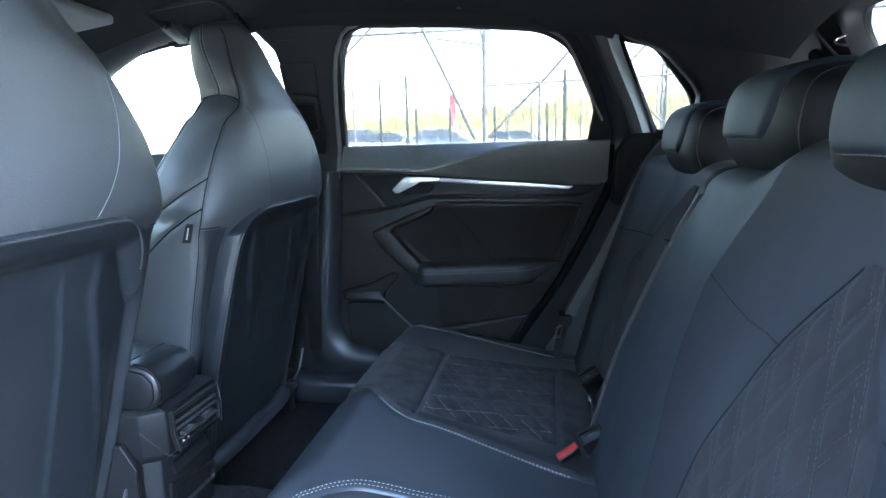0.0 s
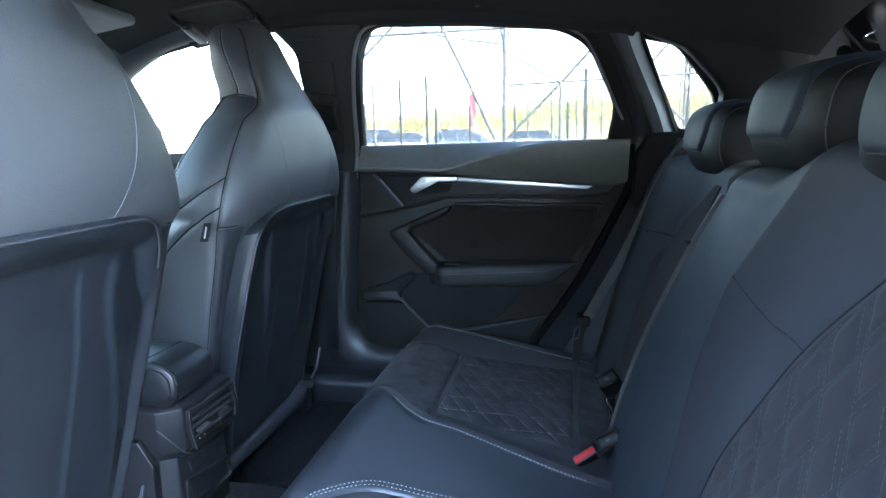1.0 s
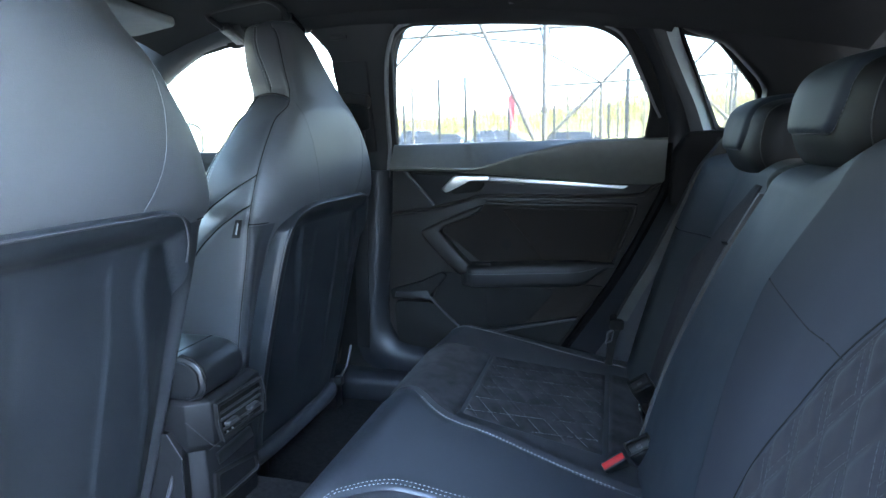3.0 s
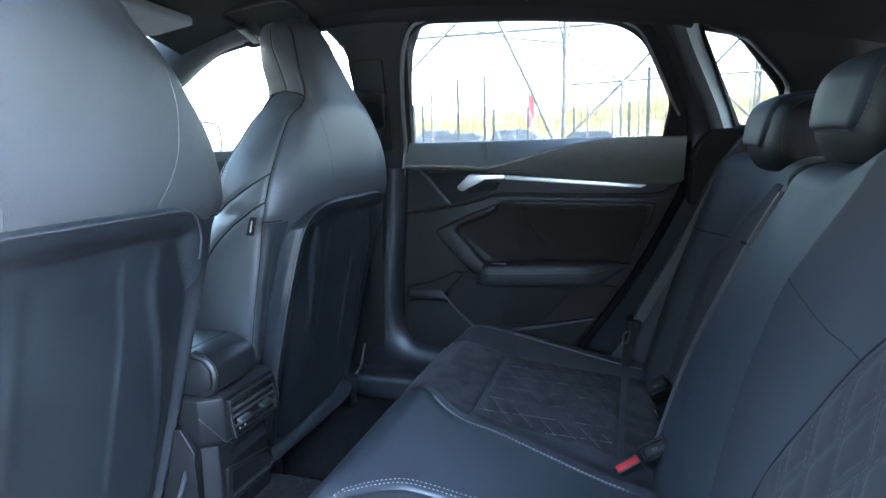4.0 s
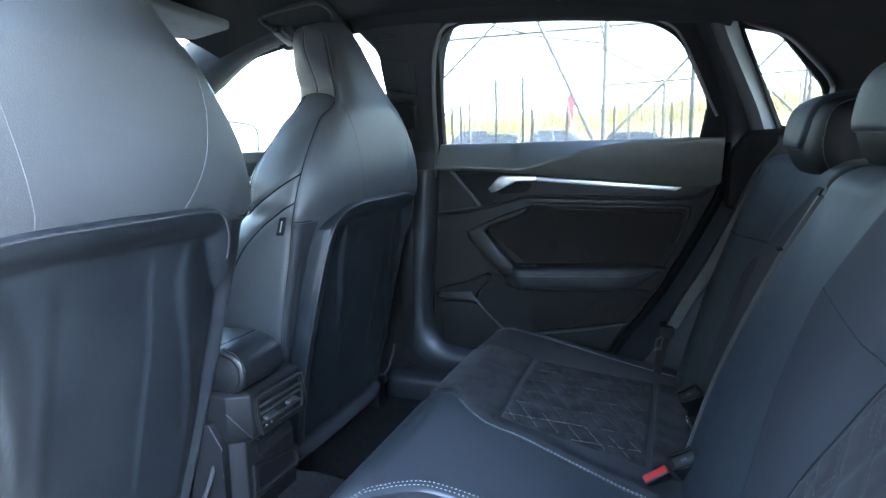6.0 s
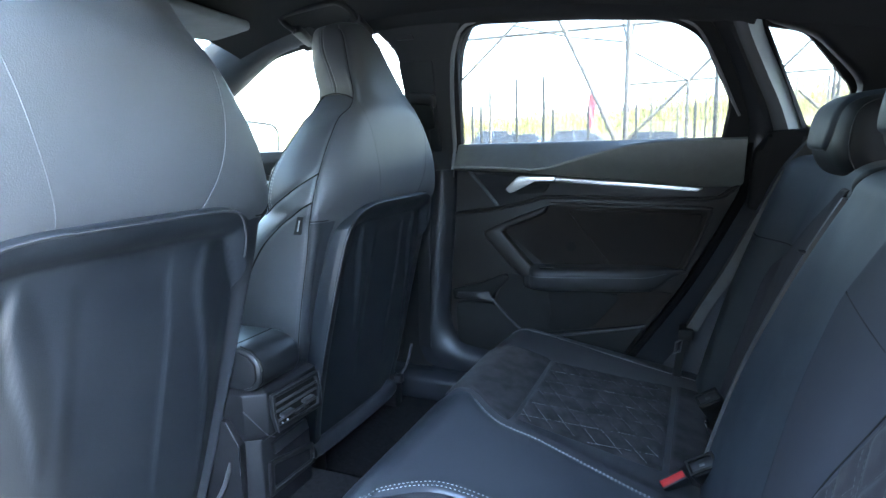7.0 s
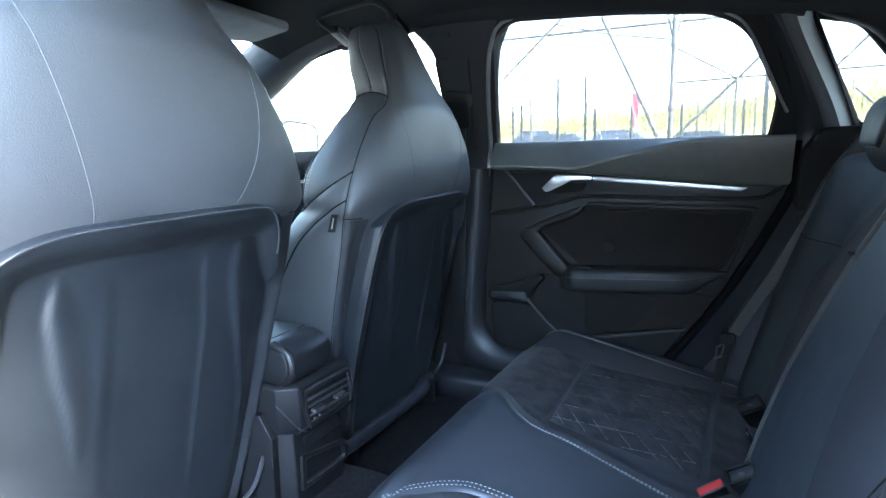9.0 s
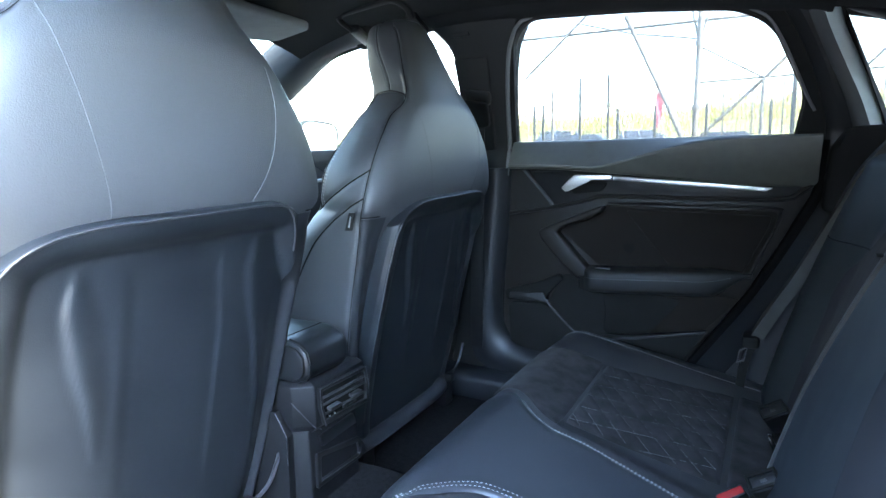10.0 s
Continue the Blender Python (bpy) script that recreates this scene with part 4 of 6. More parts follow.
    # two shallow ridges: height, middle, half width, share of the rise
    RIDGE_INNER = [(0.575, -0.068, 0.005, 0.0), (0.60, -0.069, 0.008, 0.35), (0.65, -0.073, 0.014, 0.8), (0.69, -0.080, 0.0185, 1.0), (0.733, -0.086, 0.0195, 1.0), (0.76, -0.0915, 0.0165, 0.9), (0.785, -0.092, 0.010, 0.5), (0.80, -0.092, 0.006, 0.0)]
    RIDGE_OUTER = [(0.46, 0.171, 0.006, 0.0), (0.56, 0.168, 0.008, 0.6), (0.635, 0.155, 0.010, 0.8), (0.672, 0.149, 0.014, 1.0), (0.716, 0.142, 0.022, 1.0), (0.756, 0.138, 0.026, 1.0), (0.785, 0.137, 0.021, 0.8), (0.802, 0.137, 0.015, 0.0)]

    def shell_pt(u, v, back_side):
        top = 0.847 - (0.046 * abs(u) ** 5.4 if u < 0 else 0.024 * u ** 9)
        bottom = 0.350 + 0.02 * abs(u) ** 6
        z = bottom + (top - bottom) * v
        hw = table(HW, z)[0]
        y = SC + u * hw
        es, et = (1 - abs(u)) * hw, (1 - v) * 0.49
        base = -0.103 + 0.23 * (z - 0.375)
        d = y - SC
        # raised rim over the top and down the left side; the right side rolls away
        qs = es / 0.048 if d < 0 else es / 0.022 + 4.0 * (1 - sstep(0.58, 0.80, z))
        q = (max(qs, 0.001) ** -6 + max(et / 0.039, 0.001) ** -6) ** (-1 / 6)
        rim = 0.012 * sstep(0, 0.10, q) - 0.022 * min(q, 1.0) ** 2.6
        roll = -0.009 * (1 - sstep(0, 0.034, es)) * (1 - sstep(0.58, 0.80, z)) if d > 0 else 0.0
        tall = sstep(0.44, 0.54, z) * (1 - sstep(0.765, 0.800, z))
        line = 0.0695 + 0.010 * sstep(0.78, 0.68, z)
        hollow = -0.0030 * sstep(-0.050, -0.030, d) * (1 - sstep(line - 0.006, line, d)) * tall - 0.0028 * math.exp(-((d - line) / 0.0032) ** 2) * tall
        ridge = 0.0
        for rows, deep in ((RIDGE_INNER, 0.0075), (RIDGE_OUTER, 0.0050)):
            if rows[0][0] < z < rows[-1][0]:
                mid, half, weight = table(rows, z)
                p = (d - mid) / half
                ridge += deep * weight * sstep(-1.15, -0.55, p) * (1 - sstep(-0.6, 1.3, p))
        x = base + rim + roll + hollow + ridge - 0.24 * (u * hw) ** 2
        return (x if not back_side else base - 0.036 - 0.24 * (u * hw) ** 2, y, z)
    fine = [0, 0.0015, 0.003, 0.0045, 0.006, 0.009, 0.013, 0.017, 0.020, 0.023, 0.026, 0.030, 0.033, 0.037, 0.041, 0.046]
    us = [-1 + f / 0.2 for f in fine] + lin(-0.74, 0.74, 84) + [1 - f / 0.2 for f in reversed(fine)]
    vs = lin(0, 0.90, 70) + [1 - f / 0.49 for f in reversed(fine)]
    part("back_shell", slab(lambda u, v: shell_pt(u, v, False), us, vs, lambda u, v: shell_pt(u, v, True)), SHELL, seat, "moulded black plastic back shell", 60)
    # thin grey line that paints the highlight along the shell's rim
    crest = [(-0.972, v) for v in lin(0.10, 0.93, 40)] + [(-0.965, 0.95), (-0.95, 0.968), (-0.92, 0.980), (-0.88, 0.987)] + [(u, 0.9885) for u in lin(-0.84, 0.84, 40)]
    crest += [(0.88, 0.987), (0.92, 0.980), (0.95, 0.968), (0.965, 0.95)] + [(0.972, v) for v in lin(0.93, 0.88, 6)]
    part("rim_highlight", tube([Vector(shell_pt(u, v, False)) + Vector((0.0004, 0, 0.0004)) for u, v in crest], 0.0017, 8), SHELL_EDGE, seat, "thin grey line painting the highlight on the shell's rim", 60)
    # seat base
    rings = []
    for y in lin(-0.25, 0.25, 16):
        drop = 0.03 * (abs(y) / 0.25) ** 4
        rings.append([(px, SY + y, pz - (drop if pz > 0.4 else 0)) for px, pz in ((-0.175, 0.50), (-0.20, 0.53), (-0.35, 0.53), (-0.55, 0.56), (-0.62, 0.55), (-0.65, 0.50), (-0.60, 0.42), (-0.30, 0.38), (-0.19, 0.36), (-0.17, 0.42))])
    part("seat_cushion", loft(rings), LEATHER, seat, "", 60)
    bar = curve([(-0.108, SY - 0.19, 0.356), (-0.100, SY - 0.12, 0.358), (-0.098, SY + 0.08, 0.360), (-0.106, SY + 0.14, 0.364)], 8)
    part("lower_roll", tube(bar, 0.017, 12), STRIP_LEATHER, seat, "padded roll along the lower edge")
    # Grey tube paints the bright glint along the glossy lower corner.
    part("corner_glint", tube(curve([(-0.100, SY + 0.165, 0.375), (-0.088, SY + 0.195, 0.40), (-0.082, SY + 0.215, 0.45)], 6), 0.0032, 8), SHELL_EDGE, seat, "grey line painting the glint on the lower corner's edge")
    part("strap_clip", box(-0.105, -0.085, SY + 0.155, SY + 0.175, 0.365, 0.385, 0.003), MATTE, seat)
    for k in (-1, 1):
        part("side_trim", prism(rounded([(-0.02, 0.50), (-0.06, 0.36), (-0.55, 0.36), (-0.58, 0.44), (-0.2, 0.47), (-0.08, 0.54)], 0.03), lambda a, b, d: (a - 0.13, SY + k * d, b - 0.03), 0.205, 0.235, 0.008), MATTE, seat)
        part("rail", box(-0.62, -0.10, SY + k * 0.17 - 0.02, SY + k * 0.17 + 0.02, FLOOR - 0.01, 0.37, 0.004), MATTE, seat)
    return seat


seat_far = front_seat("front_seat", "black leather front passenger seat with grey stitching and hard back shell")
# the driver's backrest leans back a little more
recline, pivot = Matrix.Rotation(math.radians(3.0), 4, "Y"), Vector((0.17, 0.0, 0.46))
seat_near = copy_thing(seat_far, Matrix.Translation(Vector((-0.2 + 0.044, SY - 0.666, FLOOR + 0.038)) + pivot - recline @ pivot) @ recline)
tagged(seat_near, "black leather driver's seat with grey stitching and hard back shell")

# ---------------------------------------------------------------- centre console
con = thing("centre_console", (-0.1, 0.0, FLOOR), "black centre console with rear air vents and armrest", "console")
part("console_body", prism([(-0.50, -0.066), (-0.036, -0.066), (-0.016, -0.052), (-0.016, 0.066), (-0.50, 0.066)], lambda a, b, d: (a, b, d), 0.28, 0.516, 0.003), CONSOLE, con)


def housing_ring(z, inset, back):
    return [(-0.50, -0.070 + inset, z), (-0.030 - back, -0.070 + inset, z), (-0.001 - back, -0.050 + inset * 0.5, z), (-0.001 - back, 0.073 - inset, z), (-0.50, 0.073 - inset, z)]


part("vent_housing", bevelled(*loft([housing_ring(z, e, k) for z, e, k in ((0.506, 0.012, 0.020), (0.522, 0.002, 0.003), (0.530, 0.0, 0.0), (0.590, 0.0, 0.0), (0.597, 0.006, 0.010))]), 0.002, 2, 25), CONSOLE, con)
part("side_plinth", prism(rounded([(-0.50, 0.28), (-0.040, 0.28), (-0.034, 0.515), (-0.056, 0.550), (-0.50, 0.554)], 0.002), lambda a, b, d: (a, d, b), -0.080, -0.0665, 0.002), CONSOLE, con)
# Thin grey tubes paint the highlights along the console's edges.
part("plinth_edge", tube([(-0.0405, -0.0795, 0.36), (-0.0345, -0.0795, 0.514), (-0.056, -0.0795, 0.549)], 0.0008, 6), SHELL_EDGE, con, "grey line painting an edge highlight")
part("housing_edge", tube([(-0.0295, -0.0705, 0.566), (-0.0035, -0.0505, 0.524), (0.002, -0.042, 0.519)], 0.0009, 6), SHELL_EDGE, con, "grey line painting an edge highlight")


def on_vent(a, b, d):
    return (0.001 + d, a, b)


bezel = [(-0.046, 0.587), (0.068, 0.584), (0.074, 0.553), (0.072, 0.520), (-0.038, 0.524), (-0.046, 0.555)]
inner = [(-0.040, 0.580), (0.062, 0.577), (0.068, 0.553), (0.066, 0.527), (-0.034, 0.531), (-0.040, 0.555)]
part("vent_bezel", ring_prism(bezel, inner, on_vent, 0.006, -0.002, 0.0018), MATTE, con)
# The vent frame's highlight, drawn as a grey tube.
part("bezel_edge", tube([on_vent(a, b, 0.0062) for a, b in (bezel[4], bezel[5], bezel[0], bezel[1], bezel[2], bezel[3])], 0.0010, 6), SHELL_EDGE, con, "grey line painting the highlight on the vent frame")
# Flat plate whose dark colour paints the shade inside the vents.
part("vent_back", prism(inner, on_vent, 0.0005, -0.002, 0.0005), RUBBER, con, "flat dark plate painting the shade inside the vents")
# Slats and tabs coloured lighter: their lit edges are in the colour.
for zz in (0.5665, 0.5555, 0.5395):
    part("slat", prism([(-0.038, 0.0), (0.065, -0.002), (0.065, 0.001), (-0.038, 0.0032)], on_vent, 0.0045, 0.0008, 0.0006), SHELL_EDGE, con).location = (0, 0, zz)
for yy in (-0.018, 0.036):
    part("vent_tab", box(0.003, 0.013, yy - 0.013, yy + 0.013, 0.5455, 0.5515, 0.002), SHELL_EDGE, con)
for yy in (-0.026, -0.014):
    part("control_light", box(0.004, 0.0062, yy - 0.0012, yy + 0.0012, 0.5335, 0.5360, 0.0004), THREAD, con, "tiny pale marking")
for yy in (0.012, 0.024, 0.036):
    part("control_key", box(0.002, 0.006, yy - 0.004, yy + 0.004, 0.533, 0.5375, 0.001), MATTE, con)
part("cubby_panel", prism(rounded([(-0.032, 0.500), (0.052, 0.503), (0.061, 0.482), (-0.026, 0.479)], 0.002), lambda a, b, d: (-0.017 + 0.10 * (b - 0.48) + d, a, b), 0.004, -0.004, 0.0015), GLOSSY, con)
part("cubby_frame", ring_prism(rounded([(-0.042, 0.474), (0.068, 0.454), (0.071, 0.416), (-0.044, 0.416)], 0.005), rounded([(-0.032, 0.465), (0.061, 0.446), (0.063, 0.424), (-0.034, 0.427)], 0.004), lambda a, b, d: (-0.016 + d, a, b), 0.005, -0.002, 0.0018), MATTE, con)
# The cubby lip's highlight, drawn as a grey tube.
part("cubby_lip", tube([(-0.0108, a, b) for a, b in ((-0.036, 0.426), (0.060, 0.4225), (0.0645, 0.4265), (0.064, 0.436))], 0.0010, 6), SHELL_EDGE, con, "grey line painting an edge highlight")
arm = [(-0.45, 0.662), (-0.036, 0.662), (-0.016, 0.657), (-0.002, 0.645), (0.002, 0.630), (0.000, 0.612), (-0.010, 0.600), (-0.030, 0.592), (-0.45, 0.592)]
ar = thing("armrest", (-0.2, -0.005, 0.60), "black leather folding centre armrest on the console", "armrest")
arm_ring = rounded(arm, 0.02, 4)


def arm_at(y, inset):
    cx, cz = -0.20, 0.627
    return [(a - inset * (1 if a > cx else 0), y, cz + (b - cz) * (1 - inset * 25)) for a, b in arm_ring]


part("pad", loft([arm_at(y, e) for y, e in ((-0.062, 0.003), (-0.060, 0.0012), (-0.056, 0.0), (0.026, 0.0), (0.031, 0.001), (0.034, 0.003))]), GLOSSY, ar, "", 50)
part("end_cap", prism(rounded([(-0.30, 0.655), (-0.036, 0.655), (-0.018, 0.650), (-0.006, 0.638), (-0.006, 0.616), (-0.014, 0.604), (-0.032, 0.598), (-0.30, 0.598)], 0.004), lambda a, b, d: (a, d, b), -0.066, -0.058, 0.003), GLOSSY, ar)
part("lid_gap", box(-0.052, -0.049, -0.056, 0.030, 0.6605, 0.6626, 0.0005), RUBBER, ar)
part("cap_ring", tube([(a, -0.0575, b) for a, b in arm[1:-1]], 0.0015, 6), RUBBER, ar)

# ---------------------------------------------------------------- rear bench
BC = 0.03


def seam_y(x):
    """From the middle of the car to the seam of the right cushion."""
    return table([(0.12, 0.21), (0.20, 0.190), (0.238, 0.168), (0.256, 0.150), (0.275, 0.134), (0.304, 0.118), (0.36, 0.110), (0.452, 0.084), (0.534, 0.063), (0.65, 0.045)], x)[0]


def seam_l(x):
    """The same to the left cushion, which is wider."""
    return table([(0.12, 0.21), (0.20, 0.175), (0.232, 0.138), (0.25, 0.118), (0.278, 0.098), (0.31, 0.092), (0.36, 0.090), (0.50, 0.075), (0.65, 0.06)], x)[0]


def cushion_z(x, y):
    a = abs(y - BC)
    z = 0.502 - 0.18 * (x - 0.31)
    mid = seam_y(x) if y > BC else seam_l(x)
    z += 0.005 * (1 - sstep(mid - 0.03, mid + 0.02, a)) * (1 - sstep(0.30, 0.60, x))
    z -= 0.012 * sstep(mid, mid + 0.06, a) * (1 - sstep(0.46, 0.54, a)) * sstep(0.24, 0.33, x)
    z -= 0.05 * sstep(0.56, 0.67, a) ** 2 + 0.005 * sstep(0.46, 0.58, a)
    z -= 0.005 * math.exp(-((a - mid) / 0.005) ** 2) * sstep(0.2, 0.24, x)
    return z


def cushion_pt(s, y, up=0.0):
    """s runs over the cushion from the rear (0.66) to the front edge and down it (below 0.22)."""
    if s > 0.22:
        return (s, y, cushion_z(s, y) + up)
    k = min(1.0, (0.22 - s) / 0.12)
    top = cushion_z(0.22, y)
    a = k * math.pi / 2
    curve_in = 0.014 * ((abs(y - BC) / 0.6) ** 4)
    x = 0.22 - 0.075 * math.sin(a) - up * math.sin(a) + curve_in * k
    z = top - 0.075 * (1 - math.cos(a)) + up * math.cos(a) - max(0, 0.10 - s)
    return (x, y, z)


S_ROWS = lin(-0.08, 0.10, 6)[:-1] + lin(0.10, 0.22, 14)[:-1] + lin(0.22, 0.66, 50)
bench = thing("rear_seat", (0.35, BC, FLOOR), "black leather rear bench seat with quilted suede inserts", "car seat")


def bench_piece(y0, y1, name, lab, cover):
    def f(s, v):
        return cushion_pt(s, y0(s) + (y1(s) - y0(s)) * v)

    def g(s, v):
        p = f(s, v)
        return (max(0.2, p[0]) if s < 0.22 else p[0], p[1], 0.27)
    return part(name, slab(f, S_ROWS, lin(0, 1, 44), g), cover, bench, lab, 60)


right = bench_piece(lambda s: BC + seam_y(s) + 0.001, lambda s: BC + 0.60, "right_cushion", "leather seat cushion with suede insert", BOLSTER)
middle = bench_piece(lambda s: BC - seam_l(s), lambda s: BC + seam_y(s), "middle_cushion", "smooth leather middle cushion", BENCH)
left = bench_piece(lambda s: BC - 0.60, lambda s: BC - seam_l(s) - 0.001, "left_cushion", "leather seat cushion with suede insert", BOLSTER)


SEAT_QUILT = ((-1.40, 0.050, 0.036), (0.30, 0.053, 0.034))


def quilt(d, s):
    """Padding between two sets of slanting seams on the cushion: slope, spacing and offset of each."""
    rise = 1.0
    for slope, step, first in SEAT_QUILT:
        f = ((d - slope * s - first) / step + 0.5) % 1.0 - 0.5
        rise *= 1 - math.exp(-(f * step / math.hypot(1, slope) / 0.0045) ** 2)
    return 0.0032 * rise


def insert_bounds(s):
    """Inner and outer edge of the quilted insert, from the middle of the car."""
    k = (s - 0.31) / 0.25
    return 0.162 - 0.012 * k, 0.450 + 0.045 * k


for k, holder in ((1, right), (-1, left)):
    def ins(s, v):
        a, b = insert_bounds(s)
        e = min(v, 1 - v) * (b - a)
        e = min(e, s - 0.306, 0.545 - s)
        d = a + (b - a) * v
        return cushion_pt(s, BC + k * d, -0.002 + 0.0045 * sstep(0, 0.008, e) + quilt(d, s) * 0.8 * sstep(0.002, 0.016, e))

    def under(s, v):
        p = ins(s, v)
        return (p[0], p[1], p[2] - 0.02)
    part("quilted_insert", slab(ins, lin(0.306, 0.545, 90), lin(0, 1, 90), under), SUEDE, holder, "diamond-quilted black suede insert", 60)

    def front(s, v):
        inner, outer = max(seam_y(s), seam_l(s)) + 0.012, 0.452 - 0.02 * (0.31 - s) / 0.2
        e = min(min(v, 1 - v) * (outer - inner), 0.3068 - s, s - 0.06)
        return cushion_pt(s, BC + k * (inner + (outer - inner) * v), -0.003 + 0.0065 * sstep(0, 0.008, e))

    def front_under(s, v):
        p = front(s, v)
        return (p[0] + (0.01 if s < 0.22 else 0), p[1], p[2] - 0.012)
    part("front_insert", slab(front, lin(0.06, 0.3068, 44), lin(0, 1, 40), front_under), SUEDE, holder, "plain black suede front of the seat", 60)
    # plain strip behind the quilting
    def strip_top(s, v):
        a, b = insert_bounds(0.545)
        e = min(min(v, 1 - v) * (b - a), s - 0.5475, 0.612 - s)
        return cushion_pt(s, BC + k * (a - 0.01 + (b - a + 0.02) * v), -0.003 + 0.0055 * sstep(0, 0.007, e))
    part("rear_insert", slab(strip_top, lin(0.5475, 0.612, 14), lin(0, 1, 40), lambda s, v: tuple(Vector(strip_top(s, v)) - Vector((0, 0, 0.012)))), SUEDE, holder, "plain black suede strip", 60)
    # quilting threads
    bright, dim = [], []
    for slope, step, first in SEAT_QUILT:
        for c in range(-14, 26):
            inner, outer = [], []
            for i in range(120):
                s = 0.312 + 0.226 * i / 119
                d = first + c * step + slope * s
                a, b = insert_bounds(s)
                if a + 0.006 < d < b - 0.008:
                    near_edge = d < a + 0.065 + 0.02 * noise.noise((c * 0.7, slope, 2.0)) or (slope > 0 and noise.noise((c * 1.3, s * 22, 4.0)) > 0.28)
                    (inner if near_edge else outer).append(Vector(cushion_pt(s, BC + k * d, 0.0030 + 0.8 * quilt(d, s))))
            for line, store, r, skip in ((inner, bright, 0.00045, 0.15), (outer, dim, 0.00035, 0.45)):
                if len(line) > 5:
                    runs = []
                    for p in line:
                        if runs and (p - runs[-1][-1]).length < 0.008:
                            runs[-1].append(p)
                        else:
                            runs.append([p])
                    store += [dashes(q, 0.0036, 0.0018, r, skip) for q in runs if len(q) > 3]
    part("stitching", merge(*bright), BRIGHT_THREAD, holder, "bright diamond stitching")
    part("stitching", merge(*dim), FINE_THREAD, holder, "thinner and darker diamond stitching")
    # doubled seam towards the middle cushion
    edge = seam_y if k > 0 else seam_l
    for o in (-0.0065, -0.0125):
        line = [Vector(cushion_pt(s, BC + k * (edge(s) + o), 0.0008)) for s in lin(0.56, 0.232 if k > 0 else 0.19, 80)]
        part("stitching", dashes(line, 0.0036, 0.0024, 0.00062), THREAD, middle, "doubled grey stitching")
    # outer piping
    line = [Vector(cushion_pt(s, BC + k * (0.545 + 0.030 * sstep(0.55, 0.25, s)), 0.0010)) for s in lin(0.60, 0.17, 60)]
    part("piping", tube(line, 0.0010, 6), PALE_PIPING, holder, "thin pale piping")
    part("seam", tube([p + Vector((0, k * 0.004, -0.0006)) for p in line], 0.0012, 6), RUBBER, holder)

# backrest: a plane that leans back, with bolsters
def split_y(z):
    """The edge between the two backrest sections."""
    return table([(0.40, 0.235), (0.50, 0.234), (0.60, 0.220), (0.70, 0.184), (0.81, 0.138), (0.89, 0.092), (0.93, 0.070)], z)[0]


def back_x(y, z):
    x = 0.605 + 0.31 * (z - 0.47)
    a = y - BC
    edge = split_y(z) - BC
    if a > edge + 0.003:
        x += 0.034 * sstep(edge, edge + 0.06, a) * (1 - sstep(0.40, 0.50, a)) - 0.012 * sstep(0.44, 0.53, a) * (1 - sstep(0.86, 0.93, z))
        x += 0.05 * sstep(0.54, 0.64, a) ** 2
    else:
        x -= 0.004 * math.exp(-((a + 0.19) / 0.13) ** 2) * (1 - sstep(0.84, 0.92, z)) * sstep(0.42, 0.6, z)
        x += 0.005 * (1 - sstep(-0.29, -0.255, a)) * sstep(-0.53, -0.48, a) * (1 - sstep(0.84, 0.92, z))
        x -= 0.016 * sstep(-0.44, -0.52, a)
        x += 0.05 * sstep(-0.54, -0.64, a) ** 2
    x -= 0.010 * math.sin(math.pi * min(1, max(0, (z - 0.45) / 0.47)))
    return x


def back_pt(y, t, forward=0.0):
    """t runs up the backrest: below 0.90 it is the height; above, it goes over the rounded top edge."""
    up = 0.036 * sstep(-0.06, -0.17, y)
    if t < 0.88:
        z = t + up * sstep(0.80, 0.88, t)
        return (back_x(y, z) - forward, y, z)
    a = min(1.0, (t - 0.88) / 0.06) * math.pi / 2
    return (back_x(y, 0.88 + up) + 0.040 * (1 - math.cos(a)) - forward * math.cos(a), y, 0.88 + up + 0.032 * math.sin(a) + forward * math.sin(a))


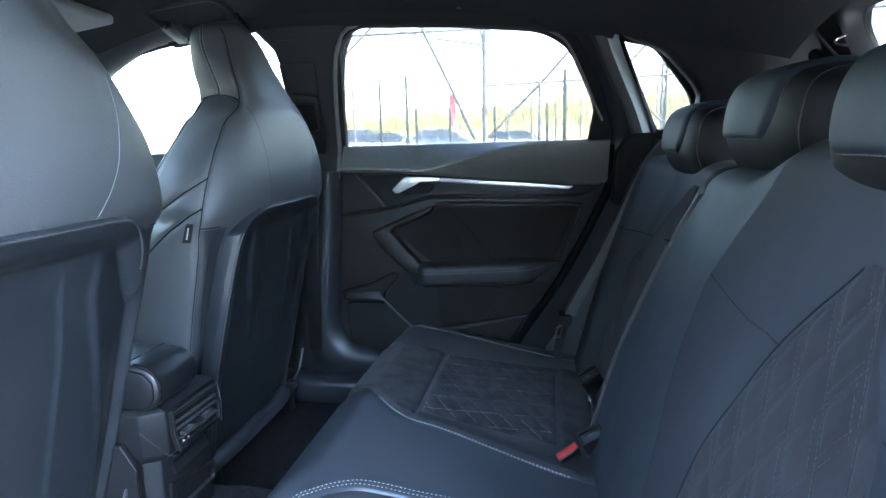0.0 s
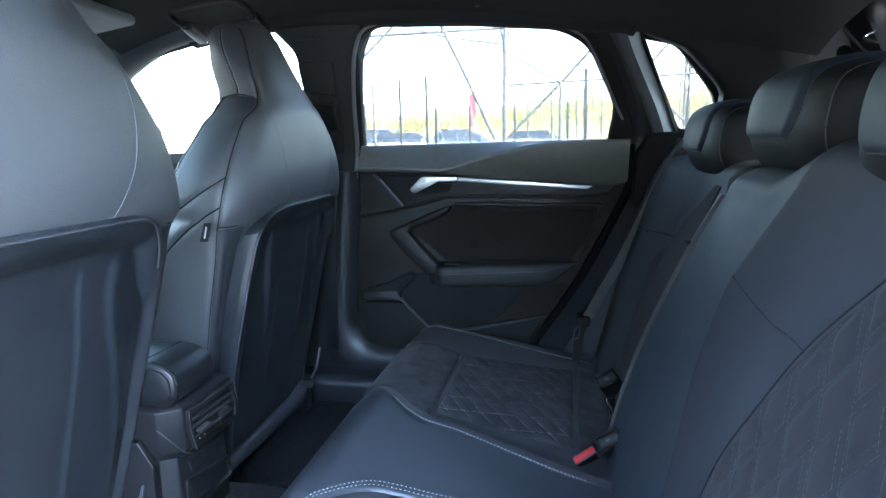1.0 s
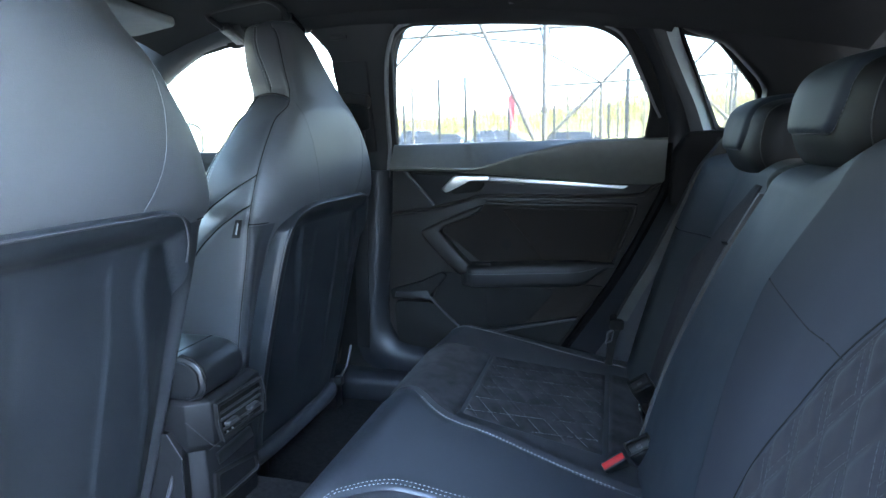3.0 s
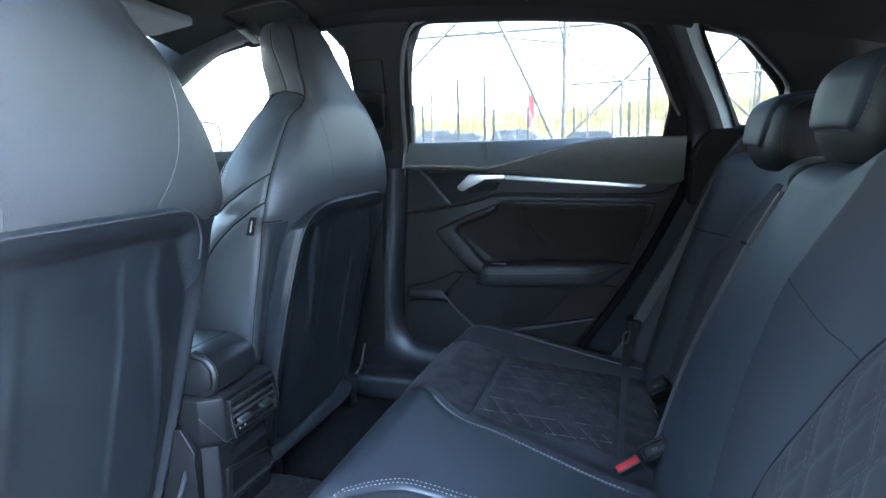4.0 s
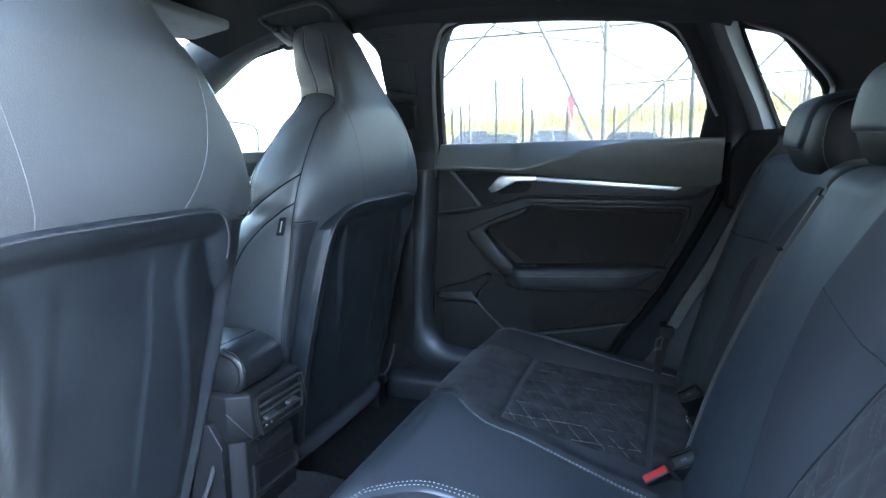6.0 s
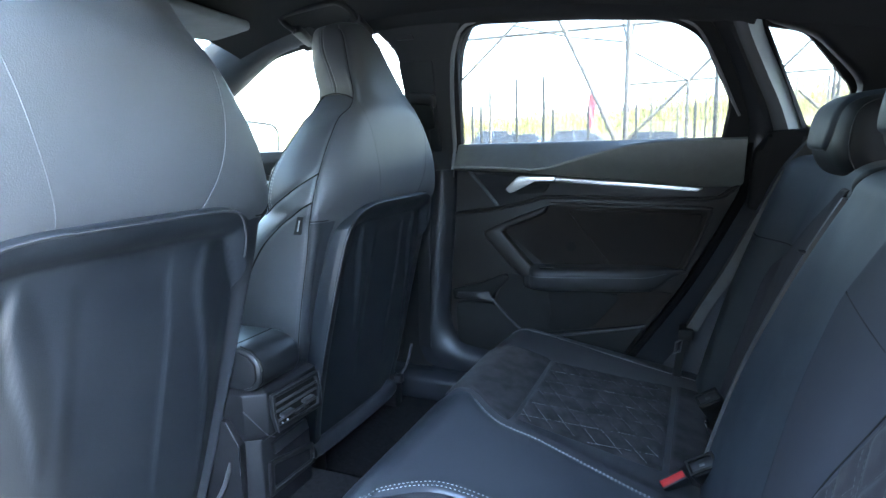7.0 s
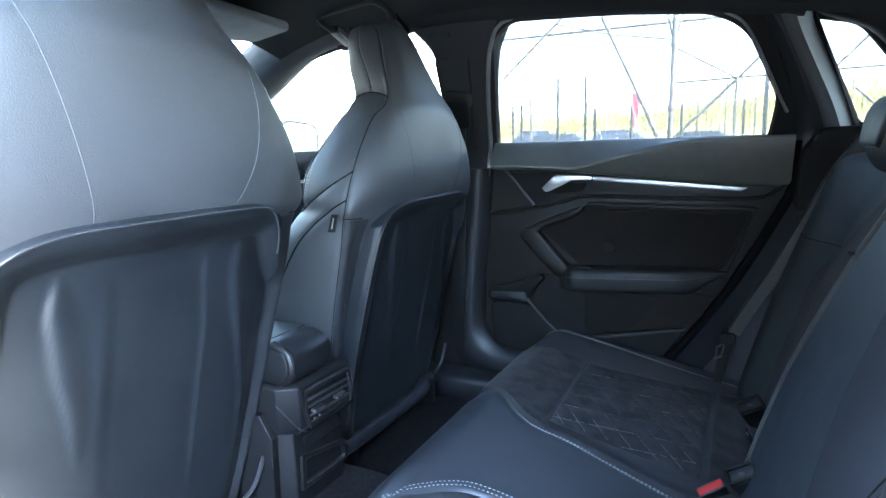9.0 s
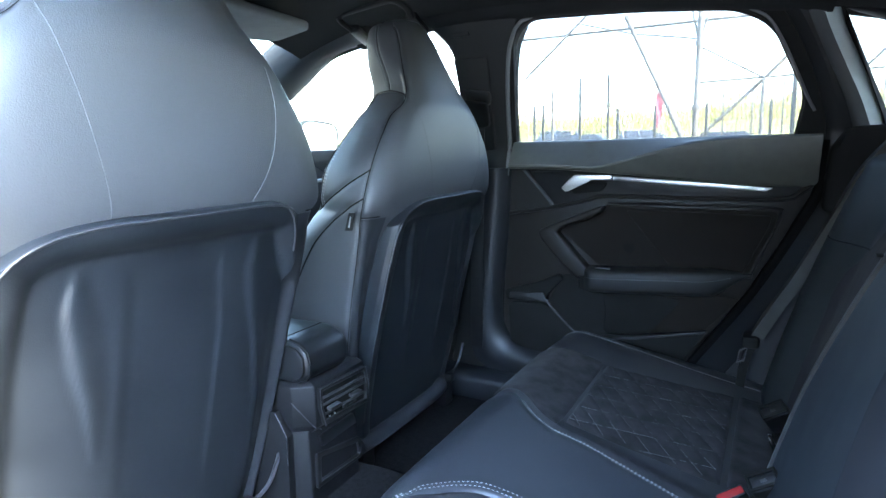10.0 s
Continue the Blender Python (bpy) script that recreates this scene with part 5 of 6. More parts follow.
QUILT_SLOPES, QUILT_STEP = (0.60, -0.62), 0.040
T_ROWS = lin(0.40, 0.88, 60)[:-1] + lin(0.88, 0.94, 8)
rest = bench
for name, edge0, edge1, lab in (("narrow_back", lambda t: split_y(t) + 0.003, lambda t: BC + 0.60, "narrow section of the split backrest"), ("wide_back", lambda t: BC - 0.60, lambda t: split_y(t) - 0.003, "wide section of the split backrest")):
    def inset(v, t):
        y0, y1 = edge0(t), edge1(t)
        y = y0 + (y1 - y0) * v
        e = min(v, 1 - v) * (y1 - y0)
        p = back_pt(y, t)
        return (p[0] + 0.012 * (1 - sstep(0, 0.016, e)) ** 2, p[1], p[2])
    # the narrow section is coloured darker and less blue than the wide one
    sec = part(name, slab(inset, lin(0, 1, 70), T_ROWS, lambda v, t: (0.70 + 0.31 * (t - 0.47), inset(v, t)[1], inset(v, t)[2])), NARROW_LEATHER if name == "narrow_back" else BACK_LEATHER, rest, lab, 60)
    k = 1 if name == "narrow_back" else -1
    c = BC + k * 0.365

    def bounds(z):
        w = table([(0.40, 0.120), (0.62, 0.106), (0.73, 0.092), (0.79, 0.074), (0.86, 0.042), (0.90, 0.022)], z)[0]
        if k < 0:
            return c - w - 0.07 * (1 - sstep(0.70, 0.84, z)), table([(0.40, -0.232), (0.65, -0.236), (0.70, -0.243), (0.756, -0.263), (0.798, -0.283), (0.834, -0.309), (0.871, -0.340), (0.90, -0.36)], z)[0]
        return table([(0.40, 0.27), (0.72, 0.27), (0.80, 0.26), (0.90, 0.235)], z)[0], table([(0.40, 0.47), (0.62, 0.47), (0.717, 0.468), (0.76, 0.428), (0.80, 0.385), (0.861, 0.300), (0.90, 0.26)], z)[0]

    amp = 0.15 if k > 0 else 1.0

    def puff(y, z):
        """Padding between the two sets of slanting seams."""
        near = 1.0
        for slope in QUILT_SLOPES:
            f = ((y - slope * z) / QUILT_STEP + 0.5) % 1.0 - 0.5
            near *= 1 - math.exp(-(f * QUILT_STEP / 0.0065) ** 2)
            if math.floor((y - QUILT_SLOPES[1 if slope > 0 else 0] * z) / QUILT_STEP) % 2 == 0:
                g = f * QUILT_STEP - 0.0075
                near *= 1 - 0.8 * math.exp(-(g / 0.0035) ** 2)
        return 0.0030 * near

    def qi(v, z):
        a, b = bounds(z)
        y = a + (b - a) * v
        e = min(min(v, 1 - v) * (b - a), 0.876 - z, z - 0.42)
        return (back_x(y, z) + 0.0035 - 0.0060 * sstep(0, 0.006, e) - puff(y, z) * amp, y, z)
    part("quilted_insert", slab(qi, lin(0, 1, 110), lin(0.42, 0.874, 190), lambda v, z: (qi(v, z)[0] + 0.02, qi(v, z)[1], z)), SMOOTH_SUEDE, sec, "diamond-quilted black suede insert", 60)
    runs = []
    for slope in QUILT_SLOPES:
        for m in range(-50, 50):
            for o, every in ((0.0, False), (0.0075, True)):
                line = []
                for i in range(300):
                    z = 0.43 + 0.435 * i / 299
                    y = m * QUILT_STEP + slope * z + o
                    other = (y - QUILT_SLOPES[1 if slope > 0 else 0] * z) / QUILT_STEP
                    a, b = bounds(z)
                    if a + 0.006 < y < b - 0.006 and not (every and math.floor(other) % 2):
                        line.append(Vector((back_x(y, z) - 0.0028 - puff(y, z) * amp, y, z)))
                    else:
                        if len(line) > 6:
                            runs.append(dashes(line, 0.0030, 0.0016, 0.00030 if slope > 0 else 0.00018, 0.04 if slope > 0 else 0.2))
                        line = []
                if len(line) > 6:
                    runs.append(dashes(line, 0.0030, 0.0016, 0.00030 if slope > 0 else 0.00018, 0.04 if slope > 0 else 0.2))
    if k < 0:
        part("stitching", merge(*runs), FINE_THREAD, sec, "fine diamond stitching")
    for h in (-1, 1):
        a, b = (-0.285 if k < 0 and h > 0 else 0.428 if k > 0 and h > 0 else c + h * (0.092 if k < 0 else 0.072), c + h * 0.247)
        z0, rise = (0.764, 0.0) if k > 0 else (0.795, 0.012)
        line = [Vector((back_x(a + (b - a) * t, z0 + rise * t) - 0.0002, a + (b - a) * t, z0 + rise * t)) for t in lin(0, 1, 24)]
        line = [q for q in line if edge0(0.8) + 0.008 < q.y < edge1(0.8) - 0.008]
        part("seam", tube(line, 0.0012, 6), RUBBER, sec)
    if k < 0:
        part("insert_edge", tube([Vector((back_x(bounds(z)[1] + 0.001, z) - 0.0006, bounds(z)[1] + 0.001, z)) for z in lin(0.43, 0.868, 50)], 0.0012, 6), RUBBER, sec, "fine seam round the quilted insert")

        def rim_y(z):
            return table([(0.42, -0.150), (0.55, -0.150), (0.624, -0.128), (0.704, -0.090), (0.76, -0.078), (0.80, -0.076), (0.835, -0.098), (0.863, -0.120), (0.90, -0.140), (0.94, -0.152)], z)[0]

        def outer(v, t):
            y = rim_y(t) + (BC - 0.585 - rim_y(t)) * v
            e = min(v * 0.4, 0.05)
            p = back_pt(y, t, -0.001 + 0.0022 * sstep(0, 0.012, e))
            return p
        part("outer_panel", slab(outer, lin(0, 1, 50), lin(0.42, 0.938, 60), lambda v, t: (outer(v, t)[0] + 0.01, outer(v, t)[1], outer(v, t)[2] - 0.004)), PANEL_LEATHER, sec, "darker grained leather panel", 60)
part_gap = tagged(part("trim_split", box(0.742, 0.762, 0.09, 0.24, 0.44, 0.80, 0), RUBBER), "dark gap between the split backrest sections", "trim", kind="structure")
tagged(part("wall_seat_rear", slab(lambda u, v: (0.70 + 0.31 * (v - 0.47), u, v), [-0.56, 0.62], [0.42, 0.90], lambda u, v: (0.72 + 0.31 * (v - 0.47), u, v)), CARPET), "carpeted rear face of the seat backs", "wall", kind="structure")


def headrest(y, xf, zc, label, size=1.0, w=0.132):
    """A padded headrest: y of its middle, x of its front, height of its middle."""
    hr = thing("headrest", (xf + 0.06, y, zc - 0.06), label, "headrest", "rear headrests")
    section = [(0.085, -0.050), (0.050, -0.063), (0.022, -0.055), (0.006, -0.034), (0.0, -0.012), (0.002, 0.012), (0.007, 0.032), (0.018, 0.047), (0.040, 0.056), (0.075, 0.059), (0.106, 0.050), (0.118, 0.018), (0.110, -0.030)]
    loop = curve([(a * size, 0, b * size) for a, b in section], 6, True)
    m = len(loop)

    def skin(v, k, grow=0.0):
        """v: -1 to 1 across; k: along the section, counted in its corners."""
        t = (k * 6) % m
        j = int(t)
        p = loop[j].lerp(loop[(j + 1) % m], t - j)
        tan = (loop[(j + 1) % m] - loop[j - 1]).normalized()
        p = p + Vector((-tan.z, 0, tan.x)) * grow
        a = abs(v)
        late = max(0.0, (a - 0.58) / 0.42)
        front = 1 - min(1.0, max(0.0, p.x / (0.11 * size)))
        end = math.sqrt(max(0.0, 1 - late ** 2.6))
        x = 0.055 * size + (p.x - 0.055 * size) * (0.50 + 0.50 * end) + 0.008 * (min(a, 0.6) / 0.6) ** 2 * front + 0.018 * late ** 1.6 * front
        z = p.z * (0.62 + 0.38 * end) - 0.004 * a * a
        return (xf + x, y + v * w, zc + z)
    vs = [-1, -0.995, -0.98, -0.95, -0.91, -0.86, -0.80, -0.73] + lin(-0.66, 0.66, 16) + [0.73, 0.80, 0.86, 0.91, 0.95, 0.98, 0.995, 1]
    part("pad", loft([[skin(v, k / 6) for k in range(m)] for v in vs]), PAD_SHADE, hr, "", 60)

    def facet(u, t):
        low = max(0.0, (0.34 - t) / 0.34)
        uu = u * (0.69 - 0.34 * (1 - math.sqrt(max(0.0, 1 - low ** 2))))
        e = min((1 - abs(u)) * w * 0.6, t * 0.13)
        return skin(uu, 3.45 + 6.0 * t, -0.0025 + 0.0085 * sstep(0, 0.011, e))
    part("front_facet", slab(facet, lin(-1, 1, 40), lin(0, 1, 44), lambda u, t: skin(u * 0.56, 3.7 + 5.6 * t, -0.008)), FACET, hr, "smooth front panel", 60)
    rim = [facet(-0.995, t) for t in lin(0.98, 0.05, 34)] + [facet(u, 0.012) for u in lin(-0.9, 0.9, 24)] + [facet(0.995, t) for t in lin(0.05, 0.98, 34)]
    part("seam", tube([Vector(q) + Vector((0.0004, 0, 0)) for q in rim], 0.0016, 6), RUBBER, hr)
    stitch = [facet(-0.955, t) for t in lin(0.95, 0.06, 34)] + [facet(u, 0.045) for u in lin(-0.88, 0.88, 24)] + [facet(0.955, t) for t in lin(0.06, 0.95, 34)]
    part("stitching", dashes([Vector(q) + Vector((-0.0004, 0, 0)) for q in stitch], 0.0036, 0.0016, 0.0006), DARK_THREAD, hr)
    for k in (-1, 1):
        part("side_seam", tube([skin(k * 0.87, c, 0.0004) for c in lin(2.0, 9.2, 40)], 0.0007, 6), SHELL_EDGE, hr)
        part("post", tube([(xf + 0.055, y + k * w * 0.4, 0.85), (xf + 0.055, y + k * w * 0.4, zc - 0.03)], 0.006, 10), CHROME, hr)
    part("neck", box(xf + 0.035, xf + 0.085, y - w * 0.45, y + w * 0.45, 0.870, zc - 0.045, 0.010), MATTE, hr)
    return hr


headrest(0.390, 0.737, 0.944, "black leather outer headrest with stitched front panel")
headrest(0.028, 0.751, 0.966, "wide black leather middle headrest with stitched front panel")
headrest(-0.330, 0.731, 0.957, "black leather headrest with stitched front panel")

# side bolster trim beside the backrest
for flip in (False, True):
    put = on_left if flip else on_side
    rows = []
    for z in lin(0.36, 0.945, 24):
        x0 = table([(0.36, 0.40), (0.45, 0.455), (0.62, 0.565), (0.78, 0.648), (0.86, 0.680), (0.945, 0.688)], z)[0]
        x1 = 0.80
        rows.append([put(x0, z, -0.01), put(x0, z, 0.012), put(x0 + 0.02, z, 0.030), put(x0 + 0.06, z, 0.062), put(x1, z, 0.085), put(x1, z, -0.01)])
    tagged(part("trim_seat_side", loft(rows), FOOT), "black plastic lining between the rear seat and the door opening", "trim", kind="structure")
    cap = prism(rounded([(0.666, 0.80), (0.672, 0.915), (0.700, 0.958), (0.90, 0.966), (0.90, 0.80)], 0.012), put, 0.060, -0.03, 0.012, 3)
    tagged(part("trim_quarter_ledge", cap, RUBBER), "stepped dull black ledge below the quarter window", "trim", kind="structure")

# belts and buckles
belt = thing("seat_belt", (0.56, 0.58, 0.50), "black webbing rear seat belt hanging beside the backrest", "seat belt")
run = curve([(0.775, 0.585, 0.950), (0.728, 0.600, 0.885), (0.690, 0.602, 0.80), (0.640, 0.602, 0.69), (0.592, 0.598, 0.60), (0.555, 0.590, 0.515), (0.545, 0.585, 0.44)], 6)
# One belt in two tones: upper run painted as lit, lower as shaded.
part("webbing", loft([[p + Vector((dx, dy, 0)) for dx, dy in ((-0.010, -0.020), (0.014, -0.022), (0.014, 0.020), (-0.010, 0.020))] for p in run if p.z > 0.548]), BELT, belt, "", 20)
part("lower_webbing", loft([[p + Vector((dx, dy, 0)) for dx, dy in ((-0.006, -0.018), (0.010, -0.018), (0.010, 0.018), (-0.006, 0.018))] for p in run if p.z < 0.552]), RUBBER, belt, "", 20)
part("tongue_cover", box(0.547, 0.578, 0.562, 0.612, 0.536, 0.561, 0.007), RUBBER, belt)
tong = [(0.543, 0.532), (0.559, 0.542), (0.554, 0.510), (0.540, 0.504)]
part("tongue", ring_prism([(a, b) for a, b in tong], [(0.5455, 0.529), (0.5565, 0.536), (0.5525, 0.514), (0.5425, 0.509)], lambda a, b, d: (a, 0.565 + d, b), 0.0, 0.003, 0.0006), SHELL_EDGE, belt, "metal tongue")
edge_line = [(back_x(split_y(t) - 0.012, t) + 0.001, split_y(t), t) for t in lin(0.46, 0.875, 30)]
part("edge_piping", loft([[Vector(p) + Vector((dx, dy, 0)) for dx, dy in ((-0.004, -0.008), (0.004, -0.012), (0.014, -0.010), (0.014, 0.006), (0.004, 0.007), (-0.003, 0.004))] for p in edge_line]), PIPING, rest, "raised edge along the split")
part("piping_joint", box(0.692, 0.712, split_y(0.803) - 0.008, split_y(0.803) + 0.010, 0.8025, 0.8045, 0.0005), RUBBER, rest)


def buckle(loc, axis, wide, label, red):
    """A buckle at loc; axis: where its mouth points; wide: the way across it."""
    b = thing("belt_buckle", (0, 0, 0), label, "belt buckle", "rear belt buckles")
    part("body", box(-0.0190, 0.0190, -0.0068, 0.0068, -0.05, 0.022, 0.003) if red else box(-0.0215, 0.0215, -0.0125, 0.0125, -0.05, 0.022, 0.004), MATTE, b)
    if red:
        part("button", box(-0.0175, 0.0175, -0.0046, 0.0046, 0.0205, 0.0240, 0.001), RED, b, "red release button")
    else:
        part("mouth", ring_prism([(-0.0205, -0.0115), (0.0205, -0.0115), (0.0205, 0.0115), (-0.0205, 0.0115)], [(-0.0165, -0.0075), (0.0165, -0.0075), (0.0165, 0.0075), (-0.0165, 0.0075)], lambda a, c, d: (a, c, 0.022 + d), 0.0, 0.006, 0.0008), RUBBER, b)
        part("latch", box(-0.004, 0.004, -0.002, 0.002, 0.020, 0.0235, 0.0005), SHELL_EDGE, b)
    zax = Vector(axis).normalized()
    xax = (Vector(wide) - zax * zax.dot(Vector(wide))).normalized()
    yax = zax.cross(xax)
    b.matrix_basis = Matrix.Translation(loc) @ Matrix((xax, yax, zax)).transposed().to_4x4()
    return b


buckle((0.560, 0.140, 0.462), (-0.1, -0.8, 0.6), (1, 0.6, 0.4), "black belt buckle with a red button lying on the cushion", True)
buckle((0.602, 0.172, 0.472), (-0.3, -0.7, 0.65), (1, 0.4, 0.25), "black belt buckle standing in the seat crease", False)
buckle((0.612, 0.412, 0.474), (-0.3, -0.7, 0.65), (1, 0.4, 0.25), "black belt buckle standing in the seat crease", False)
anchor = thing("child_seat_anchor", (0.615, 0.30, 0.47), "small metal anchor loop in the seat crease", "anchor")
part("loop", tube(curve([(0.612, 0.288, 0.462), (0.602, 0.290, 0.486), (0.602, 0.297, 0.486), (0.612, 0.300, 0.462)], 5), 0.003, 8), CHROME, anchor)

# ---------------------------------------------------------------- roof fittings
def grab(dx, dz, label):
    """A folded grab handle: a bar with two legs that lies against the edge of the headliner."""
    g = thing("grab_handle", (-0.21 + dx, 0.46, 1.23 + dz), label, "grab handle", "grab handles")
    bar = curve([(-0.296 + dx, 0.480, 1.205 + dz), (-0.322 + dx, 0.472, 1.226 + dz), (-0.316 + dx, 0.464, 1.237 + dz), (-0.290 + dx, 0.458, 1.241 + dz), (-0.190 + dx, 0.450, 1.248 + dz), (-0.160 + dx, 0.452, 1.247 + dz), (-0.138 + dx, 0.466, 1.232 + dz), (-0.136 + dx, 0.482, 1.214 + dz)], 6)
    part("bar", tube(bar, 0.0078, 10, 0.8), PILLAR, g)
    for x, z in ((-0.294, 1.208), (-0.136, 1.216)):
        part("mount", prism(rounded([(x - 0.014, 0.480), (x + 0.014, 0.480), (x + 0.012, 0.540), (x - 0.012, 0.540)], 0.004), lambda a, b, d: (a + dx, b, d + dz + 0.4 * (0.48 - b)), z - 0.006, z + 0.010, 0.003), MATTE, g)
    return g


grab(0.0, 0.008, "dark grey folding grab handle on the roof edge")
grab(0.642, 0.043, "dark grey folding grab handle on the roof edge")
visor = thing("sun_visor", (-0.48, 0.34, 1.23), "dark grey cloth sun visor folded against the headliner", "sun visor")
part("panel", prism(rounded([(-0.335, 0.380), (-0.295, 0.09), (-0.52, 0.09), (-0.545, 0.37), (-0.500, 0.445)], 0.02), lambda a, b, d: (a, b, 1.214 + d), -0.010, 0.008, 0.006, 3), VISOR, visor)
part("rod", tube([(-0.50, 0.10, 1.220), (-0.505, 0.40, 1.220)], 0.006, 8), MATTE, visor)
mirror = thing("door_mirror", (-0.78, 0.90, 0.93), "dark blue door mirror outside the front window", "mirror")
mring = []
for t in lin(0, 1, 10):
    s = math.cos(0.5 * math.pi * t) ** 0.6 if t < 1 else 0.05
    mring.append([(-0.80 - 0.12 * t, 0.915 + 0.12 * s * b, 0.980 + 0.068 * s * c) for b, c in rounded([(-1, -1), (1, -0.9), (1, 0.8), (-0.6, 1)], 0.5)])
part("housing", loft(mring), MATTE, mirror, "", 60)
part("reflector", prism(rounded([(0.81, 0.922), (1.02, 0.930), (1.02, 1.025), (0.85, 1.038)], 0.04), lambda a, b, d: (-0.799 + d, a, b), 0.0, 0.003, 0.0005), CHROME, mirror, "mirror glass")
part("foot", box(-0.82, -0.77, 0.76, 0.84, 0.925, 0.95, 0.006), MATTE, mirror)

# ---------------------------------------------------------------- outside
gr = part("ground", slab(lambda u, v: (u, v, 0.002 * noise.noise((u * 0.3, v * 0.3, 0))), [-900, -200, -60] + lin(-40, 40, 20) + [60, 200, 900], [-900, -200, -60] + lin(-40, 60, 20) + [100, 200, 900], lambda u, v: (u, v, -0.3)), ASPHALT)
tagged(gr, "pale grey paved car park reaching far off", "ground", kind="structure")
bank = part("ground_bank", slab(lambda u, v: (u, v, (3.9 + 0.045 * max(-14, min(20, u))) * sstep(44, 54, v) + 0.25 * noise.noise((u * 0.2, v * 0.2, 3))), lin(-120, 80, 60), lin(38, 90, 16), lambda u, v: (u, v, -0.4)), GRASS)
tagged(bank, "dry yellowish grass bank beyond the fence", "ground", kind="structure")
# Unseen walls, added to block low sky from the left and the front.
tagged(part("wall_sky_block", box(-40, 40, -8.3, -8.0, -0.1, 2.5, 0.01), BLOCK_WALL), "unseen plain grey wall added to block low sky on the open side", "wall", kind="structure")
tagged(part("wall_sky_block_tall", prism([(-22, 5.5), (-15, 5.5), (-15, -8.304), (-1.0, -8.304), (-1.0, -14), (-22, -14)], lambda a, b, d: (a, b, d), -0.1, 6.5, 0.01), BLOCK_WALL), "unseen taller grey block added to cut light from front and left", "wall", kind="structure")
leaves_v, leaves_f = [], []
for i in range(22000):
    x = random.uniform(-60, 45)
    lump = 3.9 + 0.06 * max(-12, min(20, x)) + 1.2 * noise.noise((x * 0.22, 0, 5)) + 0.5 * noise.noise((x * 0.9, 0, 9))
    y, z = random.gauss(50, 1.6), random.uniform(0.6, 1.0) ** 0.8 * lump + random.uniform(-1.0, 0.5)
    z = max(z, 0.9)
    c, a, b = Vector((x, y, z)), Vector((random.uniform(-0.3, 0.3), random.uniform(-0.3, 0.3), 1)).normalized() * random.uniform(0.15, 0.4), Vector((random.uniform(-1, 1), random.uniform(-0.4, 0.4), 0.2)).normalized() * random.uniform(0.03, 0.07)
    k = len(leaves_v)
    leaves_v += [c - a, c + b, c + a, c - b]
    leaves_f.append((k, k + 1, k + 2, k + 3))
tagged(part("hedge", (leaves_v, leaves_f), LEAF), "pale leafy hedge along the bank", "hedge", kind="stuff")


def steel(name, pts, r, parent, n=8):
    return part(name, tube(pts, r, n), STEEL, parent)


# steel frame that carries a light roof over the parked cars
tower = thing("steel_frame", (-1.7, 20, 0), "galvanised steel lattice frame of an open canopy", "steel frame")


def column(x, y, h, parent):
    for dx in (-0.07, 0.07):
        steel("chord", [(x + dx, y, 0), (x + dx, y, h)], 0.05, parent)
    n = int(h / 0.45)
    for i in range(n):
        s = 1 if i % 2 else -1
        steel("lacing", [(x - 0.07 * s, y, i * 0.45), (x + 0.07 * s, y, (i + 1) * 0.45)], 0.03, parent, 5)


steel("mast", [(-1.74, 20, 0), (-1.70, 20, 2.6), (-1.66, 20, 7.0)], 0.085, tower, 14)
for z in (1.9, 3.85):
    steel("collar", [(-1.715 + 0.012 * z - 0.02, 20, z), (-1.715 + 0.012 * z - 0.02, 20, z + 0.16)], 0.12, tower, 14)
for k in (-1, 1):
    steel("strut", [(-1.69, 20, 3.9), (-1.68 + 0.32 * k, 20, 5.2)], 0.035, tower)
column(4.45, 22, 7.0, tower)
column(-10.0, 22, 7.0, tower)
steel("brace", [(-3.95, 20, 5.0), (-3.0, 20, 3.03), (-2.05, 20, 0.95)], 0.075, tower)
steel("brace", [(-1.75, 20.2, 0.9), (0.15, 20.2, 2.75), (1.9, 20.2, 4.6)], 0.055, tower)
steel("brace", [(-1.7, 20.1, 3.85), (0.15, 20.1, 2.75)], 0.03, tower)
steel("brace", [(-7.6, 20.4, 3.3), (-5.3, 20.4, 5.3)], 0.05, tower)
steel("brace", [(-5.6, 20.3, 5.0), (-3.7, 20.3, 4.45), (-1.7, 20.3, 4.1)], 0.03, tower)
steel("brace", [(2.5, 21, 2.7), (4.4, 21, 4.75)], 0.045, tower)
steel("brace", [(3.3, 21, 2.35), (5.2, 21, 0.4)], 0.05, tower)
steel("brace", [(4.4, 22, 3.1), (8.5, 22, 5.6)], 0.045, tower)
steel("beam", [(-12, 20.6, 4.75), (12, 20.6, 4.62)], 0.05, tower)
steel("beam", [(-1.7, 20.5, 2.78), (12, 20.5, 3.0)], 0.035, tower)
steel("beam", [(-12, 21.5, 5.6), (12, 21.5, 5.4)], 0.03, tower)
steel("pole", [(0.14, 20, 0), (0.14, 20, 2.8)], 0.05, tower)
steel("pole", [(-6.4, 20, 0), (-6.4, 20, 3.0)], 0.05, tower)

fence = thing("mesh_fence", (0, 18, 0), "dark steel mesh fence with slim posts", "fence")
for x, h in ((-6.35, 2.2), (-6.05, 2.2), (-4.85, 2.95), (-3.98, 2.98), (-3.68, 1.98), (-2.6, 2.0), (-1.2, 2.0), (0.4, 2.0), (0.92, 2.95), (2.2, 2.0), (3.8, 2.0), (5.4, 2.0), (-7.8, 2.2), (-9.4, 2.2)):
    w = 0.055 if x == 0.92 else 0.035
    part("post", box(x - w, x + w, 18.0, 18.07, 0, h, 0.006), POST, fence)
